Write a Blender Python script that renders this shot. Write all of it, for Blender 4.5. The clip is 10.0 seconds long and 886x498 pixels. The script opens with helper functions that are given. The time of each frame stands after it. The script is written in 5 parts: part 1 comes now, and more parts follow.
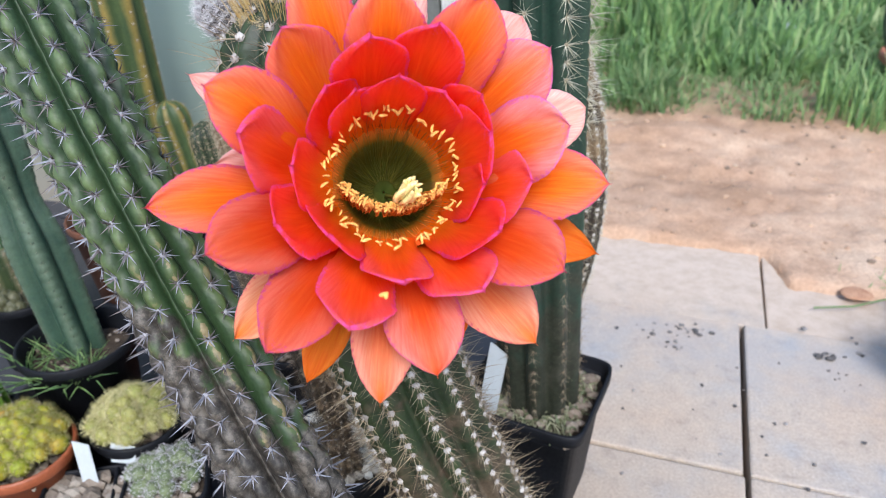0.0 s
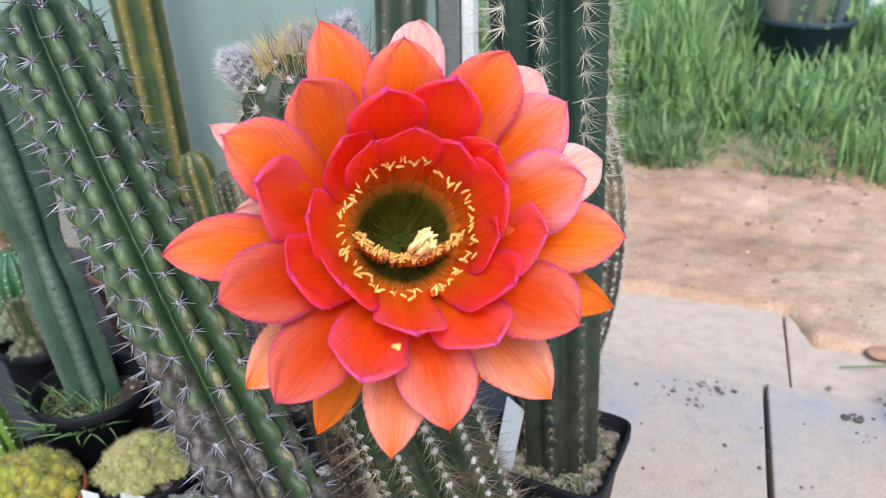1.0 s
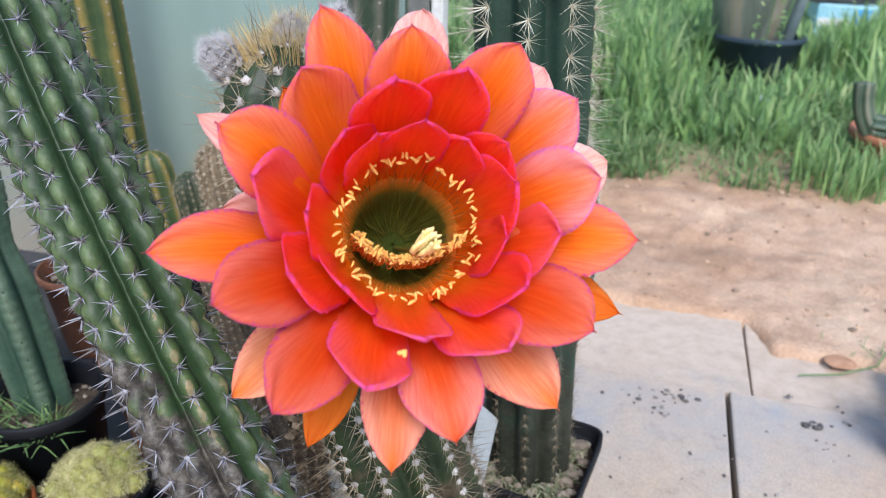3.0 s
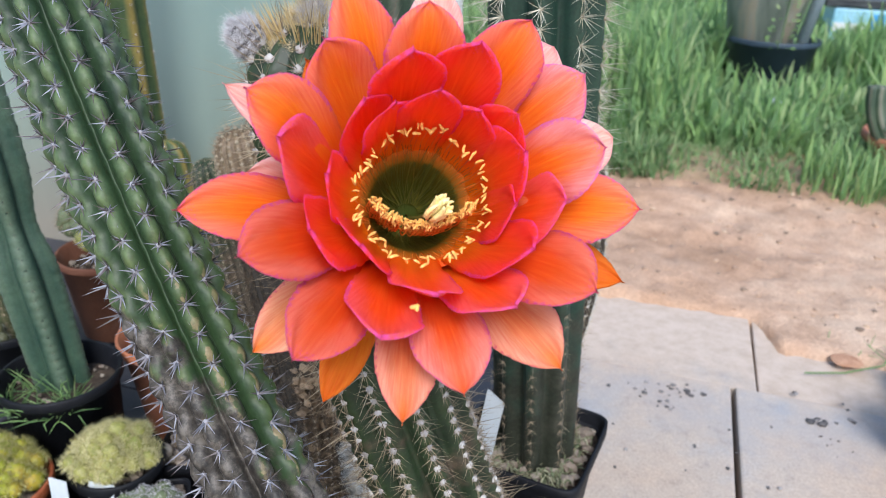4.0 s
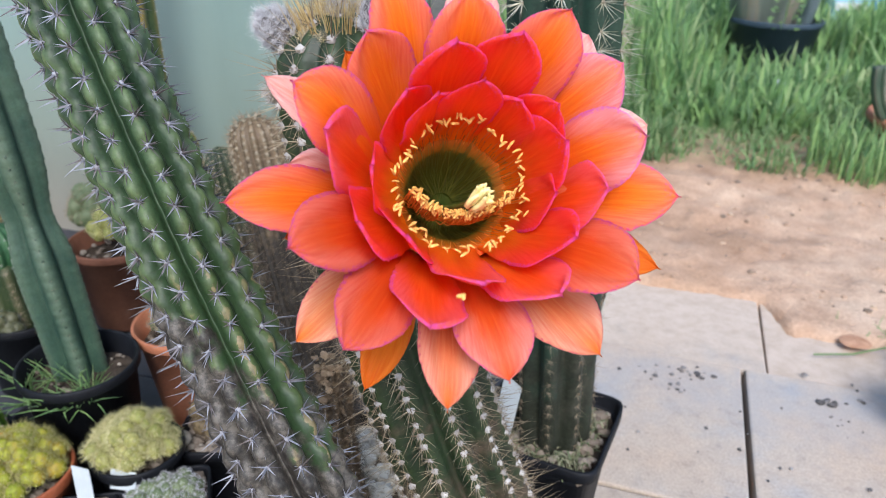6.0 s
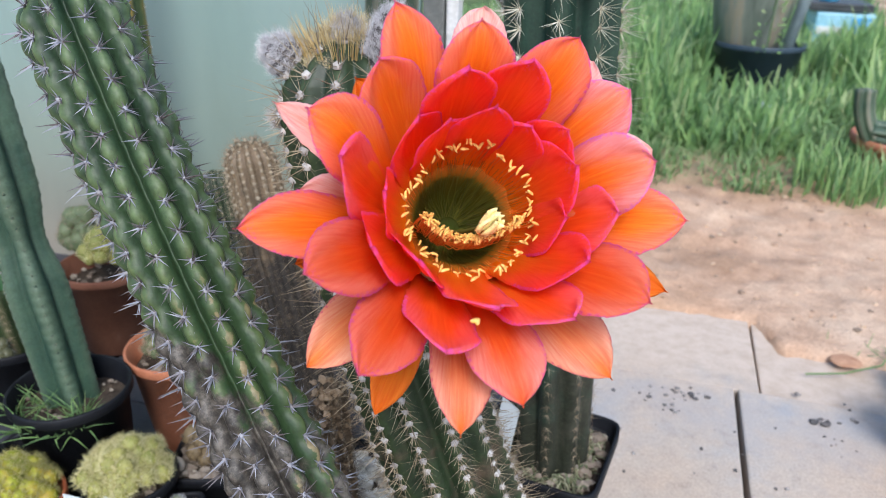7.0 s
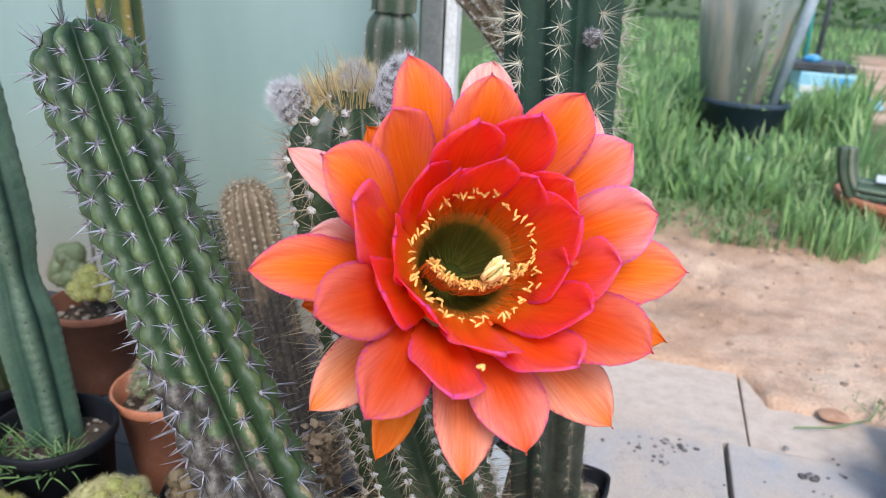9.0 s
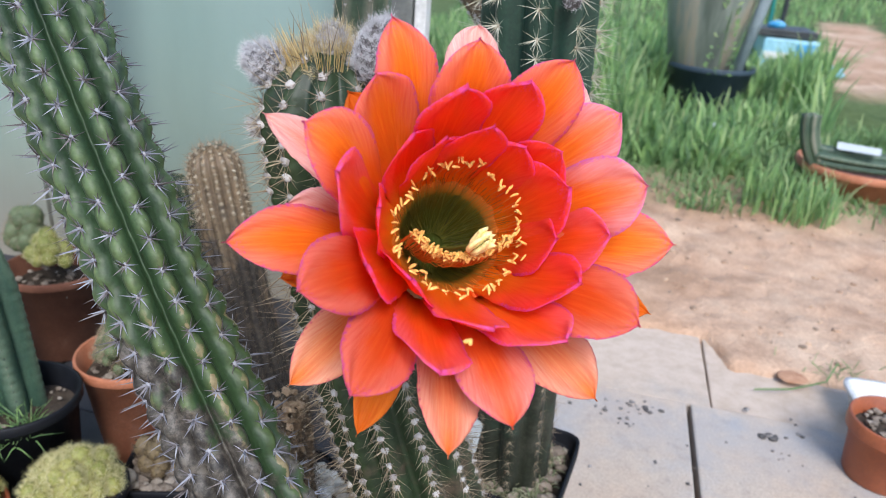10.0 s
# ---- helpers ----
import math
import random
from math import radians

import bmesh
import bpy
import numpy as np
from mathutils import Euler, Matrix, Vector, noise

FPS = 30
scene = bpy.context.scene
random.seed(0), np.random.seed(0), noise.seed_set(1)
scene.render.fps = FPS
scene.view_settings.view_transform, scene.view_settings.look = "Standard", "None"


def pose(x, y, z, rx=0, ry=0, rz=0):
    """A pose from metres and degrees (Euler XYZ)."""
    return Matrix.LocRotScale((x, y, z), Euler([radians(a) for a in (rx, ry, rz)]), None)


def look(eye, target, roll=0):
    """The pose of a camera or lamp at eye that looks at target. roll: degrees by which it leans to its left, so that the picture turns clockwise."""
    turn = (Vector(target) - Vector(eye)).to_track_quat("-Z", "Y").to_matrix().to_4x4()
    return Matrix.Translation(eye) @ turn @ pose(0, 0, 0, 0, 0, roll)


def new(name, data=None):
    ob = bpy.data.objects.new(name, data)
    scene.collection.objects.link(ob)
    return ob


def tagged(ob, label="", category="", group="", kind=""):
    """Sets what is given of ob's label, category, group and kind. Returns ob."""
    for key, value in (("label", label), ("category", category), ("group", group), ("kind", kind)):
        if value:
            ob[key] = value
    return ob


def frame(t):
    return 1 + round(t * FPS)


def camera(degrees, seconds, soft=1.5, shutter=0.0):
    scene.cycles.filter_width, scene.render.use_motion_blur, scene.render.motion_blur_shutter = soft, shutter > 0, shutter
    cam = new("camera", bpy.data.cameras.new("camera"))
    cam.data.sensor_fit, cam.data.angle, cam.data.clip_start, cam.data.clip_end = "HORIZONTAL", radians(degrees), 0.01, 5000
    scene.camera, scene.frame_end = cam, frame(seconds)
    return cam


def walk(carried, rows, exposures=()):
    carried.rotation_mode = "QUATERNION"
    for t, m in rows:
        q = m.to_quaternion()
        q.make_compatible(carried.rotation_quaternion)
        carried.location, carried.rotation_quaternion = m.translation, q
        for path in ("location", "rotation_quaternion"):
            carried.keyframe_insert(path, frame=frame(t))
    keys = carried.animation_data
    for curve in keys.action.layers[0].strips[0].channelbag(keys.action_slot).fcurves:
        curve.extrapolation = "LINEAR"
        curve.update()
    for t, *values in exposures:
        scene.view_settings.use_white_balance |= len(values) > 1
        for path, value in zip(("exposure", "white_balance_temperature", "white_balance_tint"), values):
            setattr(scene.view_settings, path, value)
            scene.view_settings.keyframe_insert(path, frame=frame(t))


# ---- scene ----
cam = camera(63.0, 10.0, soft=0.6)
PATH = [
    (0, (0.143, 0.055, 0.621), (-0.352, 1.722, -0.367), -1.5),
    (0.5, (0.149, 0.053, 0.622), (-0.438, 1.734, -0.289), -1.9),
    (1, (0.144, 0.057, 0.62), (-0.417, 1.773, -0.24), -1.4),
    (1.5, (0.139, 0.06, 0.616), (-0.41, 1.78, -0.243), -1.0),
    (2, (0.134, 0.061, 0.614), (-0.377, 1.796, -0.238), -0.3),
    (2.5, (0.122, 0.068, 0.614), (-0.319, 1.828, -0.228), 0.9),
    (4, (0.128, 0.045, 0.606), (-0.342, 1.798, -0.233), 1.6),
    (4.5, (0.118, 0.041, 0.606), (-0.389, 1.79, -0.221), 1.6),
    (5, (0.114, 0.036, 0.606), (-0.416, 1.754, -0.271), 0.3),
    (5.5, (0.116, 0.04, 0.607), (-0.379, 1.765, -0.275), 0.8),
    (7, (0.105, 0.036, 0.61), (-0.332, 1.805, -0.213), 1.2),
    (7.5, (0.104, 0.036, 0.607), (-0.331, 1.828, -0.169), 2.4),
    (8, (0.102, 0.033, 0.607), (-0.329, 1.845, -0.123), 3.0),
    (8.5, (0.104, 0.032, 0.608), (-0.33, 1.849, -0.107), 2.8),
    (9, (0.099, 0.03, 0.612), (-0.319, 1.853, -0.095), 2.9),
    (9.5, (0.095, 0.035, 0.613), (-0.288, 1.846, -0.144), 3.5),
    (10, (0.09, 0.036, 0.612), (-0.22, 1.844, -0.185), 4.3),
]
walk(cam, [(t, look(eye, target, roll)) for t, eye, target, roll in PATH], [(0.0, 1.17), (1.2, 1.09)])
cam.data.dof.use_dof, cam.data.dof.focus_distance, cam.data.dof.aperture_fstop = True, 0.36, 14.0

# ---- world and sun: bright overcast daylight ----
SUN_DIR = Vector((0.25, -0.66, 0.71)).normalized()
world = bpy.data.worlds.new("overcast_sky")
scene.world = world
world.use_nodes = True
wt = world.node_tree
sky = wt.nodes.new("ShaderNodeTexSky")
sky.sky_type, sky.sun_disc = "NISHITA", False
sky.sun_elevation = math.asin(SUN_DIR.z)
sky.sun_rotation = math.atan2(SUN_DIR.x, SUN_DIR.y)
sky.dust_density, sky.air_density = 1.0, 1.0
wt.links.new(sky.outputs[0], wt.nodes["Background"].inputs[0])
wt.nodes["Background"].inputs[1].default_value = 0.15
sun = new("sun", bpy.data.lights.new("sun", "SUN"))
sun.data.energy, sun.data.angle, sun.data.color = 1.7, radians(25), (1.0, 0.985, 1.0)
sun.matrix_world = look(SUN_DIR * 10, (0, 0, 0))


# ---- material helpers ----
def shader(name, rough=0.6, spec=0.4):
    m = bpy.data.materials.new(name)
    m.use_nodes = True
    b = m.node_tree.nodes["Principled BSDF"]
    b.inputs["Roughness"].default_value = rough
    b.inputs["Specular IOR Level"].default_value = spec
    return m, m.node_tree, b


def node(nt, kind, **ins):
    n = nt.nodes.new(kind)
    for k, v in ins.items():
        k = k.replace("_", " ")
        if hasattr(v, "links"):
            nt.links.new(v, n.inputs[k])
        else:
            n.inputs[k].default_value = v
    return n


def noise_fac(nt, scale, detail=4.0, rough=0.6, vec=None, stretch=None):
    if vec is None:
        vec = node(nt, "ShaderNodeTexCoord").outputs["Object"]
    if stretch:
        mp = nt.nodes.new("ShaderNodeMapping")
        mp.inputs["Scale"].default_value = stretch
        nt.links.new(vec, mp.inputs[0])
        vec = mp.outputs[0]
    n = nt.nodes.new("ShaderNodeTexNoise")
    n.inputs["Scale"].default_value, n.inputs["Detail"].default_value, n.inputs["Roughness"].default_value = scale, detail, rough
    nt.links.new(vec, n.inputs["Vector"])
    return n.outputs["Fac"]


def ramp(nt, fac, stops):
    r = nt.nodes.new("ShaderNodeValToRGB")
    el = r.color_ramp.elements
    while len(el) < len(stops):
        el.new(0.5)
    for e, (p, c) in zip(el, stops):
        e.position = p
        e.color = (*c, 1) if len(c) == 3 else c
    nt.links.new(fac, r.inputs[0])
    return r.outputs[0]


def grey(nt, fac, a, b):
    return ramp(nt, fac, [(a, (0, 0, 0)), (b, (1, 1, 1))])


def mix(nt, fac, a, b, how="MIX"):
    n = nt.nodes.new("ShaderNodeMix")
    n.data_type, n.blend_type = "RGBA", how
    for sock, v in ((n.inputs[0], fac), (n.inputs[6], a), (n.inputs[7], b)):
        if hasattr(v, "links"):
            nt.links.new(v, sock)
        elif isinstance(v, (int, float)):
            sock.default_value = v
        else:
            sock.default_value = (*v, 1)
    return n.outputs[2]


def math_node(nt, op, a, b=0.0):
    n = nt.nodes.new("ShaderNodeMath")
    n.operation = op
    for sock, v in ((n.inputs[0], a), (n.inputs[1], b)):
        if hasattr(v, "links"):
            nt.links.new(v, sock)
        else:
            sock.default_value = v
    return n.outputs[0]


def bump(nt, b, height, strength, distance):
    n = nt.nodes.new("ShaderNodeBump")
    n.inputs["Strength"].default_value, n.inputs["Distance"].default_value = strength, distance
    nt.links.new(height, n.inputs["Height"])
    nt.links.new(n.outputs[0], b.inputs["Normal"])


def surface(name, stops, scale, rough=0.6, fine=200.0, relief=0.3, depth=0.001, spec=0.4, rand=0.0, metal=0.0, grain=0.5):
    """Two-scale mottled surface: large tone from stops, fine grain and relief."""
    m, nt, b = shader(name, rough, spec)
    big, small = noise_fac(nt, scale), noise_fac(nt, fine, 3)
    col = ramp(nt, big, stops)
    col = mix(nt, grain, col, ramp(nt, small, [(0.25, (0.55, 0.55, 0.55)), (0.75, (1.4, 1.4, 1.4))]), "MULTIPLY")
    if rand:
        info = nt.nodes.new("ShaderNodeObjectInfo")
        col = mix(nt, 1.0, col, ramp(nt, info.outputs["Random"], [(0, (1 - rand,) * 3), (1, (1 + rand,) * 3)]), "MULTIPLY")
    nt.links.new(col, b.inputs["Base Color"])
    nt.links.new(math_node(nt, "MULTIPLY_ADD", small, 0.25), b.inputs["Roughness"])
    b.inputs["Roughness"].links[0].from_node.inputs[2].default_value = rough - 0.12
    b.inputs["Metallic"].default_value = metal
    bump(nt, b, math_node(nt, "ADD", big, small), relief, depth)
    return m


def per_island(name, stops, rough=0.6, trans=0.0, spec=0.3):
    """Colour varies from piece to piece of one joined mesh."""
    m, nt, b = shader(name, rough, spec)
    g = nt.nodes.new("ShaderNodeNewGeometry")
    col = mix(nt, 0.35, ramp(nt, g.outputs["Random Per Island"], stops), ramp(nt, noise_fac(nt, 300), [(0.3, stops[0][1]), (0.7, stops[-1][1])]))
    nt.links.new(col, b.inputs["Base Color"])
    if trans:
        t = nt.nodes.new("ShaderNodeBsdfTranslucent")
        nt.links.new(col, t.inputs[0])
        mx = nt.nodes.new("ShaderNodeMixShader")
        mx.inputs[0].default_value = trans
        nt.links.new(b.outputs[0], mx.inputs[1])
        nt.links.new(t.outputs[0], mx.inputs[2])
        nt.links.new(mx.outputs[0], nt.nodes["Material Output"].inputs[0])
    return m


def uv_split(nt):
    s = nt.nodes.new("ShaderNodeSeparateXYZ")
    u = nt.nodes.new("ShaderNodeUVMap")
    nt.links.new(u.outputs[0], s.inputs[0])
    return u.outputs[0], s.outputs[0], s.outputs[1]


def petal_material(name, deep, main, pale, rim, pale_from, rim_from, translucent=0.35, tip=None, margin=(0.95, 0.1, 0.1), broad=0.5):
    """u runs across the petal (0.5 = midrib), v from the base to the tip."""
    m, nt, b = shader(name, 0.55, 0.22)
    uv, u, v = uv_split(nt)
    across = math_node(nt, "MULTIPLY", math_node(nt, "ABSOLUTE", math_node(nt, "SUBTRACT", u, 0.5)), 2.0)
    streak = noise_fac(nt, 6.0, 4, 0.6, uv, (14, 1.2, 1))
    blotch = noise_fac(nt, 2.2, 3, 0.5, uv, (1, 1, 1))
    vv = math_node(nt, "ADD", v, math_node(nt, "MULTIPLY", math_node(nt, "SUBTRACT", streak, 0.5), 0.22))
    vv = math_node(nt, "ADD", vv, math_node(nt, "MULTIPLY", math_node(nt, "SUBTRACT", blotch, 0.5), 0.30))
    vv = math_node(nt, "ADD", vv, math_node(nt, "MULTIPLY", math_node(nt, "SUBTRACT", across, 0.5), 0.24))
    col = ramp(nt, vv, [(0.0, deep), (0.42, main), (pale_from, main), (min(0.995, pale_from + 0.3), pale)])
    # midrib is a little darker and more orange
    rib = grey(nt, math_node(nt, "SUBTRACT", 1.0, across), 0.86, 0.99)
    col = mix(nt, math_node(nt, "MULTIPLY", rib, 0.16), col, tuple(c * 0.75 for c in main))
    # coloured margin: distance to the nearer of side and tip
    edge = math_node(nt, "MAXIMUM", math_node(nt, "POWER", across, 1.3), math_node(nt, "MULTIPLY", v, math_node(nt, "ADD", 0.80 if tip else 0.93, math_node(nt, "MULTIPLY", across, 0.07))))
    fringe = noise_fac(nt, 8.0, 2, 0.6, uv, (5, 0.8, 1))
    combed = noise_fac(nt, 8.0, 2, 0.6, uv, (0.9, 5, 1))
    edge = math_node(nt, "ADD", edge, math_node(nt, "MULTIPLY", math_node(nt, "SUBTRACT", math_node(nt, "ADD", combed, fringe), 1.0), 0.40))
    edge = math_node(nt, "MULTIPLY", edge, math_node(nt, "MINIMUM", math_node(nt, "MULTIPLY", v, 2.6), 1.0))
    flank = math_node(nt, "ADD", math_node(nt, "MULTIPLY", math_node(nt, "POWER", across, 1.4), math_node(nt, "MINIMUM", math_node(nt, "MULTIPLY", v, 1.8), 1.0)), math_node(nt, "MULTIPLY", math_node(nt, "ADD", math_node(nt, "SUBTRACT", streak, 0.5), math_node(nt, "SUBTRACT", blotch, 0.5)), 0.7))
    flank = math_node(nt, "ADD", flank, math_node(nt, "MULTIPLY", v, 0.22))
    col = mix(nt, math_node(nt, "MULTIPLY", grey(nt, flank, 0.24, 0.86), broad), col, margin)
    if tip:
        flame = math_node(nt, "SUBTRACT", vv, math_node(nt, "MULTIPLY", across, 0.42))
        col = mix(nt, math_node(nt, "MULTIPLY", grey(nt, flame, 0.58, 0.80), 0.85), col, tip)
    col = mix(nt, math_node(nt, "MULTIPLY", grey(nt, edge, rim_from - 0.02, rim_from + 0.08), 0.95), col, rim)
    # veins fan out from the base towards the sides
    narrow = math_node(nt, "SUBTRACT", 1.0, math_node(nt, "MULTIPLY", math_node(nt, "POWER", math_node(nt, "MAXIMUM", math_node(nt, "SUBTRACT", v, 0.55), 0.0), 2.0), 4.2))
    fan = math_node(nt, "DIVIDE", math_node(nt, "MULTIPLY", math_node(nt, "SUBTRACT", u, 0.5), narrow), math_node(nt, "ADD", v, 0.22))
    spread = nt.nodes.new("ShaderNodeCombineXYZ")
    nt.links.new(fan, spread.inputs[0])
    nt.links.new(v, spread.inputs[1])
    veins = noise_fac(nt, 8.0, 5, 0.7, spread.outputs[0], (3.2, 0.35, 1))
    col = mix(nt, 0.8, col, ramp(nt, veins, [(0.30, (0.94, 0.66, 0.72)), (0.50, (1.0, 1.0, 1.0)), (0.72, (1.04, 1.36, 1.45))]), "MULTIPLY")
    fibre = noise_fac(nt, 10.0, 3, 0.75, spread.outputs[0], (7.5, 0.45, 1))
    col = mix(nt, 0.7, col, ramp(nt, fibre, [(0.32, (0.96, 0.80, 0.82)), (0.5, (1.0, 1.0, 1.0)), (0.68, (1.03, 1.24, 1.28))]), "MULTIPLY")
    info = nt.nodes.new("ShaderNodeObjectInfo")
    col = mix(nt, 1.0, col, ramp(nt, info.outputs["Random"], [(0, (0.98, 0.92, 0.95)), (1, (1.05, 1.14, 1.08))]), "MULTIPLY")
    nt.links.new(col, b.inputs["Base Color"])
    bump(nt, b, math_node(nt, "ADD", fibre, math_node(nt, "MULTIPLY", veins, 1.2)), 0.3, 0.0010)
    t = nt.nodes.new("ShaderNodeBsdfTranslucent")
    nt.links.new(col, t.inputs[0])
    mx = nt.nodes.new("ShaderNodeMixShader")
    mx.inputs[0].default_value = translucent
    nt.links.new(b.outputs[0], mx.inputs[1])
    nt.links.new(t.outputs[0], mx.inputs[2])
    nt.links.new(mx.outputs[0], nt.nodes["Material Output"].inputs[0])
    return m


def skin_material(name, dark, light, edge, cork=None, cork_from=(0, 0), rough=0.5, low=None, low_at=0.45, ragged=0.62, slant=None):
    """Cactus skin: u counts ribs (whole numbers on the ridge), v is metres along the stem."""
    m, nt, b = shader(name, rough, 0.4)
    uv, u, v = uv_split(nt)
    big, fine = noise_fac(nt, 28, 4), noise_fac(nt, 420, 3)
    ridge = math_node(nt, "MULTIPLY", math_node(nt, "ABSOLUTE", math_node(nt, "SUBTRACT", math_node(nt, "FRACT", math_node(nt, "ADD", u, 0.5)), 0.5)), 2.0)
    col = mix(nt, grey(nt, big, 0.35, 0.65), dark, light)
    lip = grey(nt, math_node(nt, "ADD", math_node(nt, "SUBTRACT", 1.0, ridge), math_node(nt, "MULTIPLY", math_node(nt, "SUBTRACT", big, 0.5), 0.5)), 0.42, 1.05)
    col = mix(nt, lip, col, edge)
    if low:
        # older, yellowed skin with tan scars on the ridges further down
        age = ramp(nt, math_node(nt, "ADD", v, math_node(nt, "MULTIPLY", math_node(nt, "SUBTRACT", big, 0.5), 0.25)), [(low_at - 0.06, (1, 1, 1)), (low_at + 0.08, (0, 0, 0))])
        col = mix(nt, math_node(nt, "MULTIPLY", age, 0.75), col, mix(nt, lip, low[0], low[1]))
        scar = math_node(nt, "MULTIPLY", grey(nt, math_node(nt, "ADD", math_node(nt, "SUBTRACT", 1.0, ridge), math_node(nt, "MULTIPLY", math_node(nt, "SUBTRACT", noise_fac(nt, 85, 4), 0.5), 1.9)), 0.90, 1.0), math_node(nt, "POWER", age, 4.0))
        col = mix(nt, scar, col, low[2])
    col = mix(nt, 0.55, col, ramp(nt, fine, [(0.3, (0.6, 0.6, 0.6)), (0.7, (1.35, 1.35, 1.35))]), "MULTIPLY")
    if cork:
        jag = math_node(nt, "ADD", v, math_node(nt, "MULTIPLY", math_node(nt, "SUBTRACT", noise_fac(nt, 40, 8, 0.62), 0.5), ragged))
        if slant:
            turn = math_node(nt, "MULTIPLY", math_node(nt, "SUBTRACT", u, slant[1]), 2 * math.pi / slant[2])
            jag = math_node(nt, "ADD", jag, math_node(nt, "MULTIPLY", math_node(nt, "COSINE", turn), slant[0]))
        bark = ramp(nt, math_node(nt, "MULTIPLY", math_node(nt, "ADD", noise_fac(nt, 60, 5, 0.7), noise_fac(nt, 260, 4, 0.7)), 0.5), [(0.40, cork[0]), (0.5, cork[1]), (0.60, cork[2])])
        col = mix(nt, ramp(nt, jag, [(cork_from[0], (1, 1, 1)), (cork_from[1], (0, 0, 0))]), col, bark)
    nt.links.new(col, b.inputs["Base Color"])
    bump(nt, b, math_node(nt, "ADD", fine, math_node(nt, "MULTIPLY", noise_fac(nt, 90, 4), 2.0)), 0.35, 0.0006)
    return m


# ---- materials ----
M_SLAB = surface("concrete_slab", [(0.34, (0.43, 0.335, 0.255)), (0.54, (0.415, 0.345, 0.28)), (0.76, (0.30, 0.31, 0.32))], 6.5, 0.6, 330, 0.3, 0.001, 0.45, 0.05, grain=0.45)
nt = M_SLAB.node_tree
tc = node(nt, "ShaderNodeTexCoord").outputs["Object"]
sep = nt.nodes.new("ShaderNodeSeparateXYZ")
nt.links.new(tc, sep.inputs[0])
old = nt.nodes["Principled BSDF"].inputs["Base Color"].links[0].from_socket
drift = math_node(nt, "ADD", sep.outputs[1], math_node(nt, "MULTIPLY", math_node(nt, "SUBTRACT", noise_fac(nt, 16, 6, 0.65, tc), 0.5), 0.30))
drift = math_node(nt, "ADD", drift, math_node(nt, "MULTIPLY", math_node(nt, "MULTIPLY", math_node(nt, "GREATER_THAN", sep.outputs[0], 0.38), math_node(nt, "GREATER_THAN", sep.outputs[1], 0.988)), 0.10))
dust_n = nt.nodes.new("ShaderNodeMapRange")
for k, val in (("From Min", 0.95), ("From Max", 1.08)):
    dust_n.inputs[k].default_value = val
nt.links.new(drift, dust_n.inputs["Value"])
spots = noise_fac(nt, 38, 6, 0.7, tc)
old = mix(nt, 0.6, old, ramp(nt, spots, [(0.30, (0.62, 0.60, 0.60)), (0.44, (0.97, 0.97, 0.97)), (0.70, (1.12, 1.10, 1.08))]), "MULTIPLY")
# bluish band along the back edge of the front row
blue_band = nt.nodes.new("ShaderNodeMapRange")
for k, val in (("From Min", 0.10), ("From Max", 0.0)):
    blue_band.inputs[k].default_value = val
nt.links.new(math_node(nt, "ABSOLUTE", math_node(nt, "SUBTRACT", drift, 0.92)), blue_band.inputs["Value"])
old = mix(nt, math_node(nt, "MULTIPLY", blue_band.outputs[0], 0.36), old, (0.27, 0.30, 0.335))
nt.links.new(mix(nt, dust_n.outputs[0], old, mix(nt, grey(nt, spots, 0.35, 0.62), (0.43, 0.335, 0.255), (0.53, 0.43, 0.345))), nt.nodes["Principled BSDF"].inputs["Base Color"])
# near-black slab copy: the shade among the pots is put into its colour
M_DARKSLAB = surface("shaded_slab", [(0.3, (0.030, 0.031, 0.036)), (0.7, (0.058, 0.059, 0.066))], 9, 0.6, 260, 0.4, 0.0012, 0.4, 0.08)
M_BLACKPOT = surface("black_plastic", [(0.3, (0.00448, 0.00504, 0.00672)), (0.7, (0.0101, 0.0112, 0.0146))], 30, 0.55, 300, 0.12, 0.0004, 0.18)
M_TERRA = surface("terracotta", [(0.3, (0.33, 0.115, 0.058)), (0.6, (0.42, 0.165, 0.092)), (0.75, (0.46, 0.22, 0.15))], 22, 0.7, 350, 0.25, 0.0006, 0.3)
# terracotta at under half brightness; the back pot's shade is painted in
M_SHADED_CLAY = surface("shaded_brown_clay", [(0.3, (0.13, 0.052, 0.032)), (0.6, (0.18, 0.078, 0.048)), (0.75, (0.24, 0.13, 0.09))], 22, 0.75, 350, 0.3, 0.0006, 0.25)
M_CHIP = surface("worn_clay", [(0.3, (0.34, 0.17, 0.10)), (0.7, (0.46, 0.27, 0.17))], 60, 0.85, 400, 0.3, 0.001, 0.2)
M_PLASTIC_TERRA = surface("terracotta_plastic", [(0.3, (0.238, 0.0612, 0.0252)), (0.7, (0.302, 0.0864, 0.036))], 25, 0.45, 300, 0.12, 0.0004, 0.45)
M_SOIL = surface("potting_soil", [(0.3, (0.0325, 0.024, 0.0182)), (0.7, (0.0845, 0.065, 0.0488))], 90, 0.9, 500, 0.8, 0.003, 0.2)
M_STONES = per_island("pumice_gravel", [(0.1, (0.096, 0.072, 0.054)), (0.5, (0.204, 0.162, 0.126)), (0.9, (0.312, 0.276, 0.228))], 0.85)
M_PALEGRIT = per_island("pale_grit", [(0.1, (0.24, 0.20, 0.15)), (0.5, (0.46, 0.40, 0.31)), (0.9, (0.62, 0.58, 0.49))], 0.8)
M_PEBBLES = per_island("dark_pebbles", [(0.1, (0.026, 0.026, 0.0292)), (0.5, (0.065, 0.0585, 0.0585)), (0.9, (0.293, 0.273, 0.26))], 0.8)
